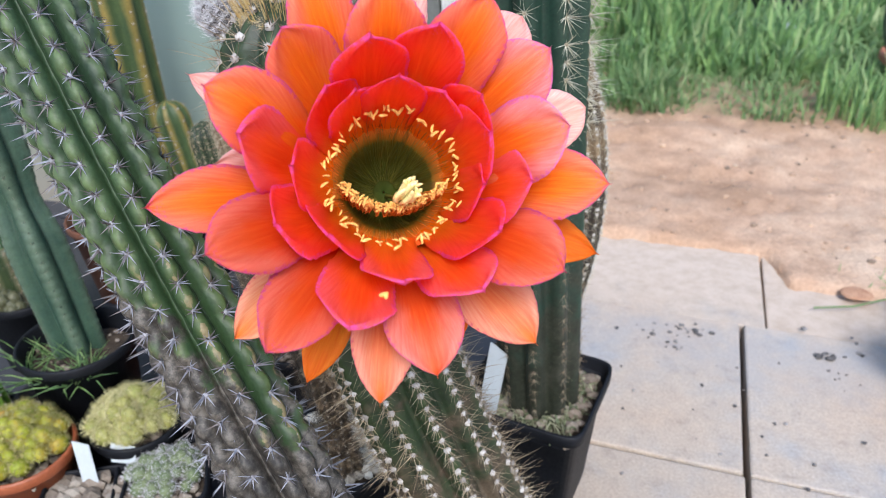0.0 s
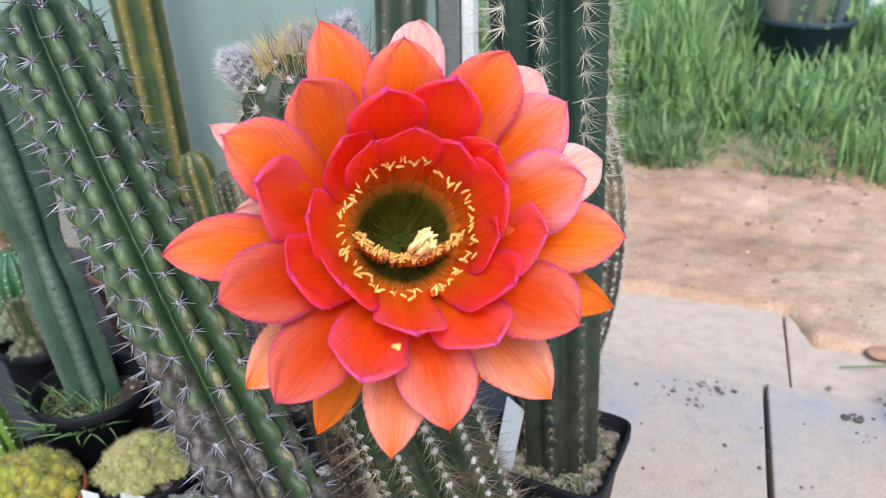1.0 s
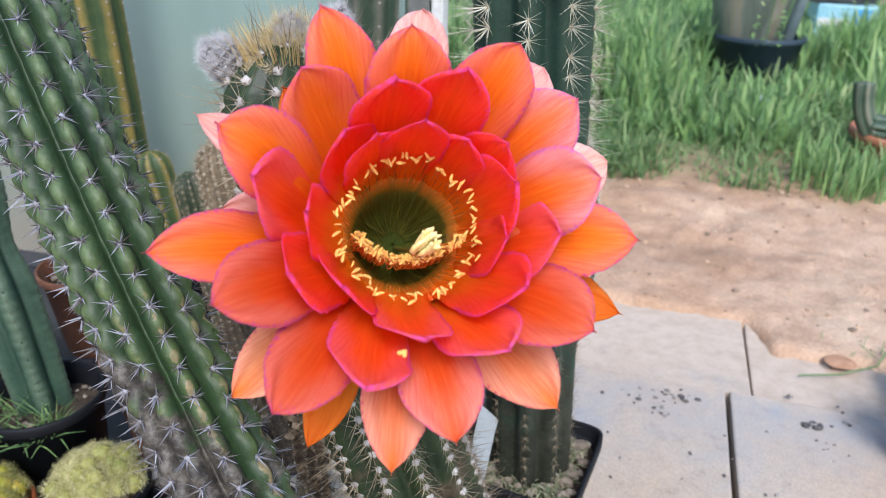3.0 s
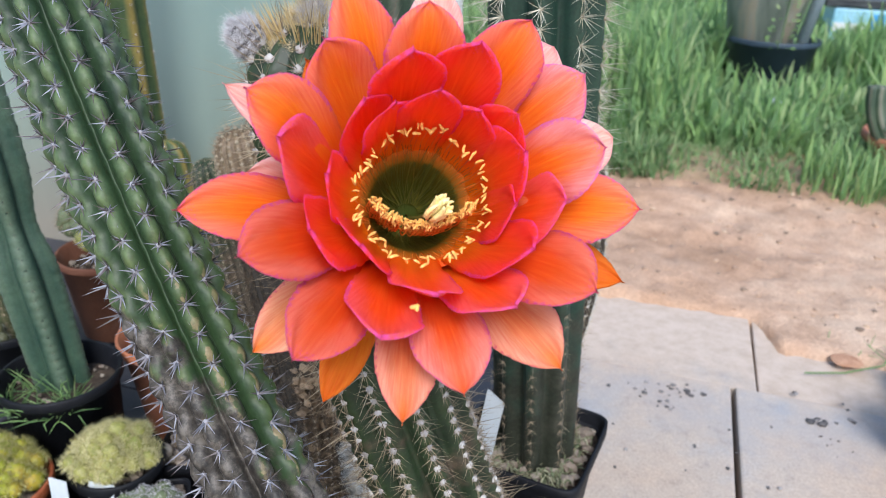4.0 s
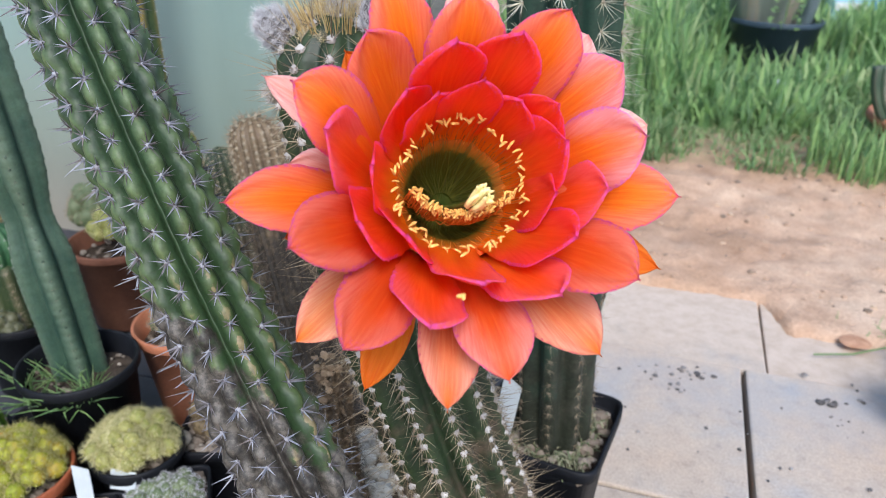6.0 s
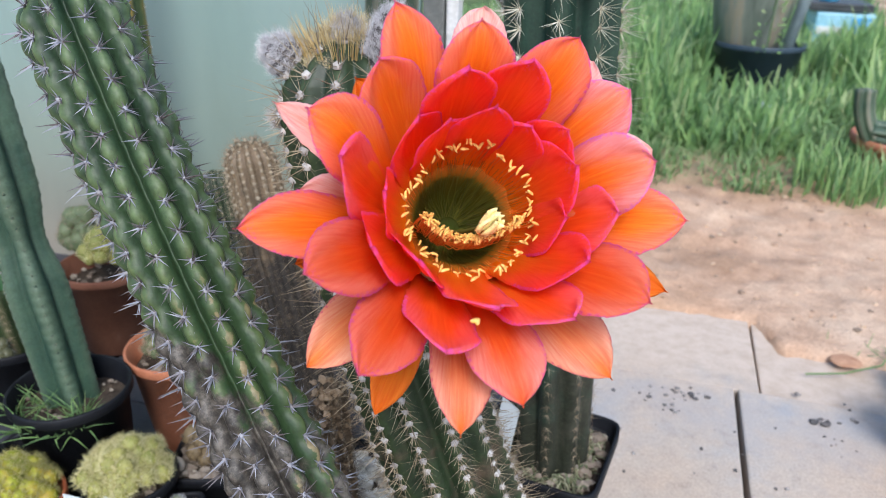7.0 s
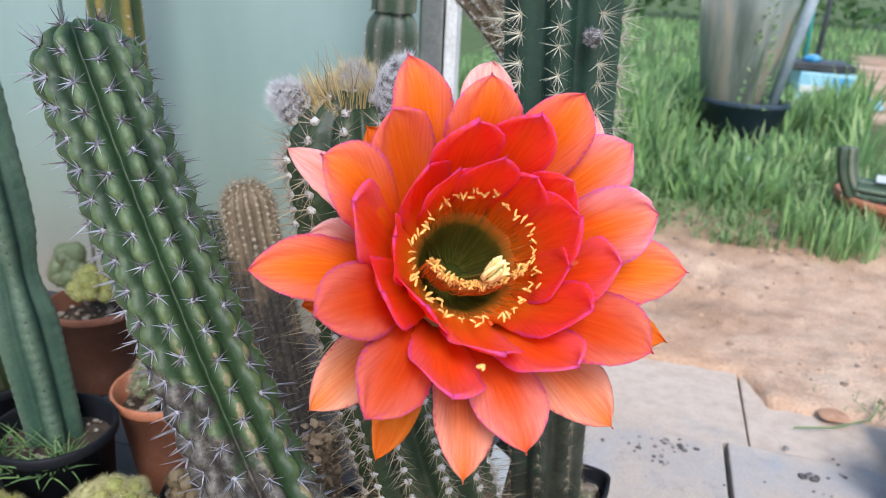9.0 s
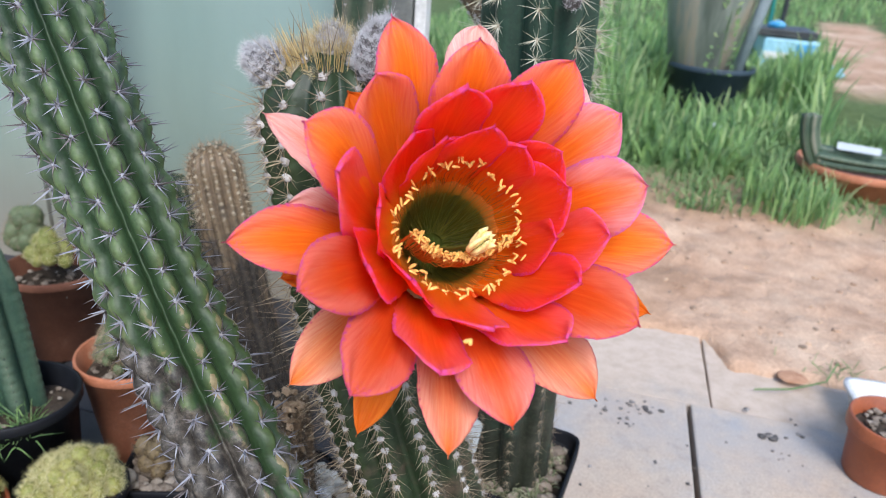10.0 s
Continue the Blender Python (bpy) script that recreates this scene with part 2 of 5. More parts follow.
M_GRASS = per_island("grass_blades", [(0.05, (0.065, 0.170, 0.070)), (0.45, (0.18, 0.365, 0.120)), (0.8, (0.35, 0.55, 0.18)), (0.97, (0.49, 0.58, 0.29))], 0.5, 0.45)
M_WEEDS = per_island("weedy_grass", [(0.05, (0.055, 0.15, 0.05)), (0.5, (0.14, 0.30, 0.10)), (0.85, (0.28, 0.42, 0.17)), (0.98, (0.42, 0.46, 0.23))], 0.6, 0.35)
M_MOSS = per_island("pale_weeds", [(0.05, (0.05, 0.085, 0.035)), (0.5, (0.15, 0.17, 0.09)), (0.9, (0.34, 0.33, 0.22))], 0.7)
M_LEAVES = per_island("hedge_leaves", [(0.1, (0.018, 0.0495, 0.0162)), (0.6, (0.0405, 0.099, 0.027)), (0.95, (0.081, 0.162, 0.045))], 0.55, 0.25)
M_WHITE = surface("white_paint", [(0.3, (0.525, 0.525, 0.51)), (0.7, (0.6, 0.6, 0.593))], 20, 0.45, 200, 0.1, 0.0004)
M_LABEL = surface("white_plastic", [(0.3, (0.40, 0.44, 0.46)), (0.7, (0.46, 0.50, 0.52))], 40, 0.4, 300, 0.1, 0.0003, grain=0.1)
M_GREYPOST = surface("grey_metal", [(0.3, (0.15, 0.158, 0.15)), (0.7, (0.225, 0.232, 0.217))], 15, 0.5, 150, 0.2, 0.0005, 0.5, 0, 0.4)
M_BLUE = surface("blue_plastic", [(0.3, (0.024, 0.176, 0.44)), (0.5, (0.04, 0.28, 0.52)), (0.66, (0.36, 0.496, 0.576))], 9, 0.4, 120, 0.3, 0.003)
M_DARKPLASTIC = surface("dark_plastic", [(0.3, (0.02, 0.024, 0.03)), (0.7, (0.06, 0.065, 0.07))], 12, 0.5, 150, 0.2, 0.001)
M_TEAL = surface("teal_paint", [(0.3, (0.02, 0.20, 0.18)), (0.7, (0.04, 0.30, 0.27))], 12, 0.5, 150, 0.1, 0.0005)
M_EDGEBLUE = surface("pale_blue_highlight", [(0.3, (0.225, 0.285, 0.33)), (0.7, (0.315, 0.375, 0.42))], 12, 0.4, 150, 0.1, 0.0005)

M_SKIN_LEFT = skin_material("green_skin_corky", (0.009, 0.026, 0.013), (0.026, 0.056, 0.022), (0.080, 0.122, 0.050), ((0.014, 0.012, 0.010), (0.042, 0.037, 0.031), (0.105, 0.093, 0.078)), (0.362, 0.384), 0.52, ((0.020, 0.045, 0.014), (0.066, 0.094, 0.028), (0.185, 0.150, 0.080)), 0.44, 0.24, (0.070, -0.16, 11))
M_SKIN_STEM = skin_material("dark_green_skin", (0.008, 0.018, 0.007), (0.016, 0.033, 0.012), (0.032, 0.052, 0.019), ((0.030, 0.021, 0.014), (0.055, 0.040, 0.026), (0.085, 0.066, 0.044)), (0.14, 0.24))
M_SKIN_BACK = skin_material("deep_green_skin", (0.007, 0.026, 0.018), (0.012, 0.038, 0.025), (0.022, 0.050, 0.033), ((0.012, 0.014, 0.009), (0.022, 0.026, 0.017), (0.04, 0.04, 0.03)), (0.16, 0.30))
M_SKIN_GREYGREEN = skin_material("pale_green_skin", (0.020, 0.050, 0.034), (0.036, 0.075, 0.047), (0.082, 0.122, 0.082))
M_SKIN_YELLOW = skin_material("green_yellow_skin", (0.030, 0.058, 0.022), (0.05, 0.082, 0.028), (0.23, 0.17, 0.045))
# blends to a very dark brown towards the base
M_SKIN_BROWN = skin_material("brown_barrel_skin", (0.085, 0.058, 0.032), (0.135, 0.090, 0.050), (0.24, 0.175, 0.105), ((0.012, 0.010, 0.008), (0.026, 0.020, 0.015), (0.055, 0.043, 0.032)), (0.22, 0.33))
M_SKIN_LIME = skin_material("lime_skin", (0.0648, 0.151, 0.0144), (0.122, 0.238, 0.0288), (0.158, 0.274, 0.0432))
M_SKIN_CLUMP = surface("clump_skin", [(0.3, (0.15, 0.17, 0.035)), (0.7, (0.31, 0.29, 0.09))], 60, 0.6, 400, 0.3, 0.0006)
M_SKIN_CLUMPY = surface("yellow_clump_skin", [(0.3, (0.14, 0.19, 0.012)), (0.5, (0.26, 0.27, 0.02)), (0.7, (0.34, 0.20, 0.03))], 30, 0.6, 400, 0.3, 0.0006)
M_SPINE_GREY = per_island("grey_spines", [(0.08, (0.04, 0.03, 0.026)), (0.3, (0.12, 0.095, 0.085)), (0.55, (0.175, 0.185, 0.225)), (0.9, (0.27, 0.285, 0.335))], 0.6)
M_SPINE_TAN = per_island("tan_spines", [(0.1, (0.10, 0.066, 0.042)), (0.5, (0.23, 0.172, 0.11)), (0.9, (0.38, 0.32, 0.22))], 0.5)
M_SPINE_PALE = per_island("straw_spines", [(0.1, (0.30, 0.27, 0.17)), (0.5, (0.47, 0.45, 0.34)), (0.9, (0.60, 0.59, 0.51))], 0.5)
M_SPINE_GOLD = per_island("golden_spines", [(0.1, (0.36, 0.22, 0.06)), (0.5, (0.52, 0.37, 0.14)), (0.9, (0.66, 0.55, 0.32))], 0.5)
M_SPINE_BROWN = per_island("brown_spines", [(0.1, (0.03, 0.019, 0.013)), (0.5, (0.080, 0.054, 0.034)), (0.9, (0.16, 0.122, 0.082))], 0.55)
M_SPINE_YELLOW = per_island("yellow_spines", [(0.1, (0.25, 0.23, 0.05)), (0.5, (0.38, 0.35, 0.10)), (0.9, (0.50, 0.46, 0.24))], 0.55)
M_WOOL_GREY = per_island("grey_wool", [(0.1, (0.24, 0.23, 0.235)), (0.45, (0.48, 0.475, 0.49)), (0.9, (0.74, 0.74, 0.76))], 0.85)
M_WOOL_WHITE = per_island("white_wool", [(0.1, (0.24, 0.215, 0.20)), (0.5, (0.39, 0.365, 0.345)), (0.9, (0.54, 0.52, 0.50))], 0.85)
M_WOOL_BLUE = per_island("bluish_areole_wool", [(0.1, (0.19, 0.185, 0.20)), (0.9, (0.31, 0.315, 0.35))], 0.85)
M_WOOL_CORE = surface("bud_core", [(0.3, (0.03, 0.026, 0.026)), (0.7, (0.11, 0.10, 0.10))], 120, 0.9, 500, 0.6, 0.002)

M_PETAL_IN = petal_material("inner_petal", (0.95, 0.27, 0.010), (0.95, 0.125, 0.016), (0.94, 0.096, 0.040), (0.90, 0.11, 0.42), 0.50, 0.89, 0.58, None, (0.96, 0.085, 0.075), 0.6)
M_PETAL_MID = petal_material("middle_petal", (0.94, 0.19, 0.010), (0.94, 0.120, 0.016), (0.92, 0.12, 0.07), (0.86, 0.12, 0.42), 0.5, 0.89, 0.50, None, (0.92, 0.155, 0.16), 0.75)
M_PETAL_RED = petal_material("salmon_red_petal", (0.82, 0.085, 0.008), (0.68, 0.078, 0.011), (0.66, 0.108, 0.045), (0.60, 0.07, 0.25), 0.5, 0.905, 0.36, None, (0.70, 0.140, 0.095), 0.7)
M_PETAL_OUT = petal_material("outer_petal", (0.92, 0.15, 0.008), (0.89, 0.200, 0.014), (0.87, 0.20, 0.055), (0.74, 0.10, 0.34), 0.55, 0.91, 0.40, None, (0.86, 0.20, 0.13), 0.75)
M_PETAL_PEACH = petal_material("peach_petal", (0.92, 0.15, 0.008), (0.88, 0.20, 0.018), (0.84, 0.24, 0.14), (0.74, 0.17, 0.48), 0.42, 0.895, 0.42, None, (0.82, 0.27, 0.27), 0.95)
M_PETAL_PALE = petal_material("pale_petal", (0.80, 0.065, 0.008), (0.68, 0.085, 0.013), (0.67, 0.155, 0.08), (0.62, 0.09, 0.25), 0.40, 0.915, 0.30, (0.70, 0.080, 0.009), (0.69, 0.195, 0.155), 0.85)
M_PETAL_TIPPED = petal_material("orange_tipped_petal", (0.78, 0.10, 0.015), (0.72, 0.18, 0.06), (0.70, 0.24, 0.11), (0.62, 0.12, 0.16), 0.40, 0.93, 0.32, (0.74, 0.150, 0.008), (0.73, 0.30, 0.20), 0.8)
M_PETAL_PINK = petal_material("pink_petal", (0.90, 0.20, 0.05), (0.88, 0.31, 0.19), (0.87, 0.47, 0.39), (0.82, 0.36, 0.42), 0.42, 0.965, 0.4, None, (0.88, 0.52, 0.46), 0.85)
M_PETAL_BACK = petal_material("orange_petal", (0.62, 0.12, 0.004), (0.72, 0.17, 0.007), (0.70, 0.13, 0.007), (0.60, 0.10, 0.013), 0.5, 0.965, 0.4, None, (0.74, 0.20, 0.018), 0.4)
M_WOOL_TAN = per_island("tan_areole_wool", [(0.1, (0.216, 0.173, 0.122)), (0.9, (0.374, 0.324, 0.245))], 0.85)
M_WOOL_DARK = per_island("dark_areole_felt", [(0.1, (0.03, 0.055, 0.038)), (0.9, (0.10, 0.13, 0.10))], 0.9)
M_WOOL_DULL = per_island("dull_areole_wool", [(0.1, (0.158, 0.194, 0.151)), (0.9, (0.259, 0.274, 0.216))], 0.85)
M_SKIN_GREYCORK = skin_material("grey_corky_skin", (0.035, 0.065, 0.040), (0.06, 0.09, 0.055), (0.16, 0.16, 0.12))
M_WOOL_CREAM = per_island("cream_wool", [(0.1, (0.40, 0.28, 0.09)), (0.5, (0.58, 0.45, 0.20)), (0.9, (0.68, 0.61, 0.44))], 0.85)
M_SPINE_CREAM = per_island("cream_spines", [(0.1, (0.34, 0.31, 0.11)), (0.5, (0.50, 0.46, 0.21)), (0.9, (0.64, 0.60, 0.38))], 0.55)
M_TUB = surface("blue_black_tub_plastic", [(0.3, (0.022, 0.040, 0.060)), (0.7, (0.04, 0.062, 0.088))], 12, 0.5, 150, 0.1, 0.0005)
M_SKIN_GLOBE = skin_material("fresh_green_skin", (0.018, 0.07, 0.03), (0.035, 0.11, 0.04), (0.07, 0.15, 0.07))
M_BARK = surface("tan_bark", [(0.38, (0.05, 0.034, 0.02)), (0.5, (0.11, 0.075, 0.045)), (0.62, (0.24, 0.17, 0.105))], 120, 0.85, 420, 0.9, 0.004)
M_PALEBLUE = surface("light_blue_plastic", [(0.3, (0.16, 0.38, 0.48)), (0.7, (0.28, 0.50, 0.58))], 9, 0.4, 90, 0.2, 0.002)

M_SCRAP = per_island("dry_paper", [(0.1, (0.08, 0.052, 0.03)), (0.5, (0.20, 0.135, 0.082)), (0.9, (0.36, 0.26, 0.17))], 0.8)
M_SKIN_STOCK = skin_material("olive_skin", (0.016, 0.030, 0.010), (0.030, 0.048, 0.016), (0.075, 0.075, 0.035))


# ---- mesh helpers ----
def mesh(name, verts, faces, mats, uvs=None, smooth=True, face_mats=None):
    me = bpy.data.meshes.new(name)
    me.from_pydata([tuple(v) for v in verts], [], faces)
    for m in mats if isinstance(mats, (list, tuple)) else [mats]:
        me.materials.append(m)
    if uvs is not None:
        layer = me.uv_layers.new(name="UVMap")
        idx = np.zeros(len(me.loops), dtype=np.int32)
        me.loops.foreach_get("vertex_index", idx)
        layer.data.foreach_set("uv", np.asarray(uvs, dtype=np.float32)[idx].ravel())
    if smooth:
        me.polygons.foreach_set("use_smooth", [True] * len(me.polygons))
    if face_mats is not None:
        me.polygons.foreach_set("material_index", face_mats)
    me.update()
    return me


def thing(name, label, category, group="", at=(0, 0, 0), kind=""):
    return tagged(setpos(new(name), at), label, category, group, kind)


def setpos(ob, at):
    ob.location = at
    return ob


def part(name, me, parent, label="", kind=""):
    """A mesh in world metres, hung under its thing."""
    ob = new(name, me)
    ob.parent = parent
    if parent is not None:
        ob.matrix_parent_inverse = Matrix.Translation(-Vector(parent.location)) if parent.parent is None else Matrix.Identity(4)
    return tagged(ob, label, "", "", kind)


def bm_mesh(bm, name, mat, smooth=False):
    me = bpy.data.meshes.new(name)
    bm.to_mesh(me)
    bm.free()
    me.materials.append(mat)
    if smooth:
        me.polygons.foreach_set("use_smooth", [True] * len(me.polygons))
    return me


def box(name, lo, hi, mat, bevel=0.004, jitter=0.0, segs=2):
    bm = bmesh.new()
    bmesh.ops.create_cube(bm, size=1)
    c, d = (Vector(lo) + Vector(hi)) / 2, Vector(hi) - Vector(lo)
    for v in bm.verts:
        v.co = Vector((v.co.x * d.x, v.co.y * d.y, v.co.z * d.z)) + c
        v.co += Vector([random.uniform(-jitter, jitter) for _ in range(3)])
    if bevel:
        bmesh.ops.bevel(bm, geom=bm.edges[:], offset=bevel, segments=segs, profile=0.6, affect="EDGES")
    return bm_mesh(bm, name, mat)


def lathe(name, profile, mat, segs=48, at=(0, 0, 0), square=0.0, turn=0.0, wobble=0.0):
    """Turn (radius, height) pairs round z; square > 0 gives rounded-square pots."""
    verts, faces = [], []
    for i, (r, z) in enumerate(profile):
        for j in range(segs):
            a = 2 * math.pi * j / segs
            k = 1.0
            if square:
                k = (abs(math.cos(a)) ** square + abs(math.sin(a)) ** square) ** (-1 / square)
            k *= 1 + wobble * noise.noise((math.cos(a) * 2, math.sin(a) * 2, z * 12 + at[0] * 31))
            verts.append((at[0] + r * k * math.cos(a + turn), at[1] + r * k * math.sin(a + turn), at[2] + z))
    for i in range(len(profile) - 1):
        for j in range(segs):
            a, b = i * segs + j, i * segs + (j + 1) % segs
            faces.append((a, b, b + segs, a + segs))
    return mesh(name, verts, faces, mat)


ICO = {}


def ico(level):
    if level not in ICO:
        bm = bmesh.new()
        bmesh.ops.create_icosphere(bm, subdivisions=level, radius=1)
        bm.verts.ensure_lookup_table()
        ICO[level] = (np.array([v.co[:] for v in bm.verts]), [tuple(v.index for v in f.verts) for f in bm.faces])
        bm.free()
    return ICO[level]


class Soup:
    """Many small pieces joined into one mesh."""

    def __init__(self):
        self.v, self.f, self.n = [], [], 0

    def add(self, verts, faces):
        self.v.append(np.asarray(verts, dtype=float))
        self.f += [tuple(i + self.n for i in f) for f in faces]
        self.n += len(verts)

    def blob(self, at, size, level=1, rough=0.0):
        v, f = ico(level)
        v = v * np.asarray(size)
        if rough:
            v = v * (1 + rough * np.random.uniform(-1, 1, (len(v), 1)))
        self.add(v + np.asarray(at), f)

    def spike(self, base, tip, width):
        base, tip = Vector(base), Vector(tip)
        d = tip - base
        a = d.orthogonal().normalized() * width
        b = d.normalized().cross(a)
        p = [base + a, base - a * 0.5 + b * 0.87, base - a * 0.5 - b * 0.87, tip]
        self.add([q[:] for q in p], [(0, 1, 3), (1, 2, 3), (2, 0, 3)])

    def hair(self, base, way, bend, length, width):
        base, way = Vector(base), Vector(way).normalized()
        side = way.orthogonal().normalized() * width
        up = way.cross(side)
        pts = [base, base + way * length * 0.5 + Vector(bend) * 0.3, base + way * length * 0.9 + Vector(bend)]
        v = []
        for q, w in zip(pts[:2], (1, 0.8)):
            v += [q + side * w, q - side * 0.5 * w + up * 0.87 * w, q - side * 0.5 * w - up * 0.87 * w]
        v.append(pts[2])
        f = [(0, 1, 4, 3), (1, 2, 5, 4), (2, 0, 3, 5), (3, 4, 6), (4, 5, 6), (5, 3, 6)]
        self.add([q[:] for q in v], f)

    def mesh(self, name, mat, smooth=False):
        return mesh(name, np.concatenate(self.v), self.f, mat, smooth=smooth)


def bezier(p0, p1, p2, n):
    p0, p1, p2 = Vector(p0), Vector(p1), Vector(p2)
    return [p0 * (1 - t) ** 2 + p1 * 2 * t * (1 - t) + p2 * t * t for t in np.linspace(0, 1, n)]


def column(p0, p1, p2, radius, ribs, depth, spacing, scallop, dome, taper=0.0, sharp=0.8, per_rib=8, step=0.005, twist=0.0, phase=0.0, alternate=True, lump=0.0, smooth_to=0.0, neck=None):
    """A ribbed stem along a bent axis. Returns vertices, faces, uvs and areoles (place, outward, along)."""
    length = sum((b - a).length for a, b in zip(*(lambda q: (q[:-1], q[1:]))(bezier(p0, p1, p2, 60))))
    n = max(12, int(length / step))
    ax = bezier(p0, p1, p2, n)
    tang = [(ax[min(i + 1, n - 1)] - ax[max(i - 1, 0)]).normalized() for i in range(n)]
    side = tang[0].orthogonal().normalized()
    segs = ribs * per_rib
    verts, faces, uvs, frames = [], [], [], []
    for i in range(n):
        side = (side - tang[i] * side.dot(tang[i])).normalized()
        frames.append((ax[i], side.copy(), tang[i].cross(side), tang[i]))

    def reach(s, th):
        d = length - s
        r = radius * (1 - taper * (1 - s / length))
        if d < dome:
            r *= math.sqrt(max(0.0, 1 - (1 - d / dome) ** 2)) * 0.97 + 0.03
        if neck:
            r *= 1 - neck[1] * math.exp(-((s - neck[0]) / neck[2]) ** 2)
        rib = ribs * (th + twist * s) / (2 * math.pi) + phase
        g = abs(math.cos(math.pi * rib)) ** sharp
        off = spacing * 0.5 * (round(rib) % 2) if alternate else 0.0
        notch = (0.5 + 0.5 * math.cos(2 * math.pi * (s - off) / spacing)) ** 1.7
        g *= 1 - scallop * notch * (min(1.0, 0.2 + max(0.0, s - smooth_to) / 0.12) if smooth_to else 1.0)
        k = 1 - depth * (1 - g)
        if lump:
            k *= 1 + lump * noise.noise((s * 22, math.cos(th) * 1.5, math.sin(th) * 1.5))
        return r * k, rib

    for i in range(n):
        s = length * i / (n - 1)
        c, a, b, _ = frames[i]
        for j in range(segs):
            th = 2 * math.pi * j / segs
            r, rib = reach(s, th)
            verts.append((c + (a * math.cos(th) + b * math.sin(th)) * r)[:])
            uvs.append((rib, s))
    for i in range(n - 1):
        for j in range(segs):
            p, q = i * segs + j, i * segs + (j + 1) % segs
            faces.append((p, q, q + segs, p + segs))
    verts.append((ax[-1] + tang[-1] * radius * 0.02)[:])
    uvs.append((0.5, length))
    top = (n - 1) * segs
    faces += [(top + j, top + (j + 1) % segs, len(verts) - 1) for j in range(segs)]
    areoles = []
    for k in range(ribs):
        s = spacing * (0.5 if alternate and k % 2 else 0.0)
        while s < length - 0.001:
            if s > 0.01:
                th = 2 * math.pi * (k - phase) / ribs - twist * s
                i = min(n - 1, int(round(s / length * (n - 1))))
                c, a, b, t = frames[i]
                r, _ = reach(s, th)
                out = a * math.cos(th) + b * math.sin(th)
                d = length - s
                tilt = max(0.0, 1 - d / dome) if dome else 0
                areoles.append((c + out * r, (out * (1 - tilt) + t * tilt * 1.2).normalized(), t, s / length))
            s += spacing
    return verts, faces, uvs, areoles


def spine_star(soup, place, out, along, count, length, width, centre=1, centre_len=0.0, spread=0.35, jitter=0.25):
    side = out.cross(along).normalized()
    up = side.cross(out)
    start = random.uniform(0, 6.28)
    for k in range(count):
        a = start + 2 * math.pi * k / count + random.uniform(-0.25, 0.25)
        way = (side * math.cos(a) + up * math.sin(a)) + out * random.uniform(spread * 0.6, spread * 1.5)
        soup.spike(place, place + way.normalized() * length * random.uniform(1 - jitter, 1 + jitter), width)
    for k in range(centre):
        way = out + side * random.uniform(-0.45, 0.45) + up * random.uniform(-0.5, 0.3)
        soup.spike(place, place + way.normalized() * centre_len * random.uniform(0.6, 1.15), width * 1.15)


def cactus(name, label, shape, skin, pad, pad_size, pad_mat, star, spine_mat, group="", lo=0.0, pad_lo=0.0, fuzz=0):
    verts, faces, uvs, areoles = shape
    root = thing(name, label, "cactus", group, verts[0])
    part("stem", mesh("stem", verts, faces, skin, uvs), root)
    pads, spines = Soup(), Soup()
    for place, out, along, f in areoles:
        if f < lo:
            continue
        if f >= pad_lo:
            pads.blob(place + out * pad_size * 0.15, (pad_size * random.uniform(0.8, 1.15),) * 3, 1, 0.25)
            for _ in range(fuzz):
                d = (out * 0.8 + Vector([random.gauss(0, 0.7) for _ in range(3)])).normalized()
                pads.hair(place + d * pad_size * 0.5, d, Vector([random.gauss(0, 0.0006) for _ in range(3)]), pad_size * random.uniform(0.7, 1.3), 0.00016)
        spine_star(spines, place, out, along, **star)
    part("areoles", pads.mesh("areoles", pad_mat, True), root, "small woolly areoles", "stuff")
    part("spines", spines.mesh("spines", spine_mat), root, "", "stuff")
    return root


# ---- ground, slabs ----
def ground_height(x, y):
    z = -0.040
    edge = 1.198 + 0.018 * noise.noise((x * 5, 3.1, 0)) + 0.006 * noise.noise((x * 19, 1.1, 0)) - 0.10 * max(0.0, min(1.0, (x - 0.362) / 0.03)) + 0.008 * noise.noise((x * 30, 8.1, 0))
    t = max(0.0, min(1.0, (y - edge + 0.03) / 0.07))
    z += 0.049 * t * t * (3 - 2 * t)
    if y > 1.0:
        w = min(1.0, (y - 1.0) / 0.4)
        z += w * (0.014 * noise.noise((x * 4.3, y * 4.3, 0)) + 0.010 * noise.noise((x * 13, y * 13, 2)) + 0.005 * noise.noise((x * 37, y * 37, 5)))
    if y > 1.6:
        z += min(1.0, (y - 1.6) / 0.8) * 0.03
    return z


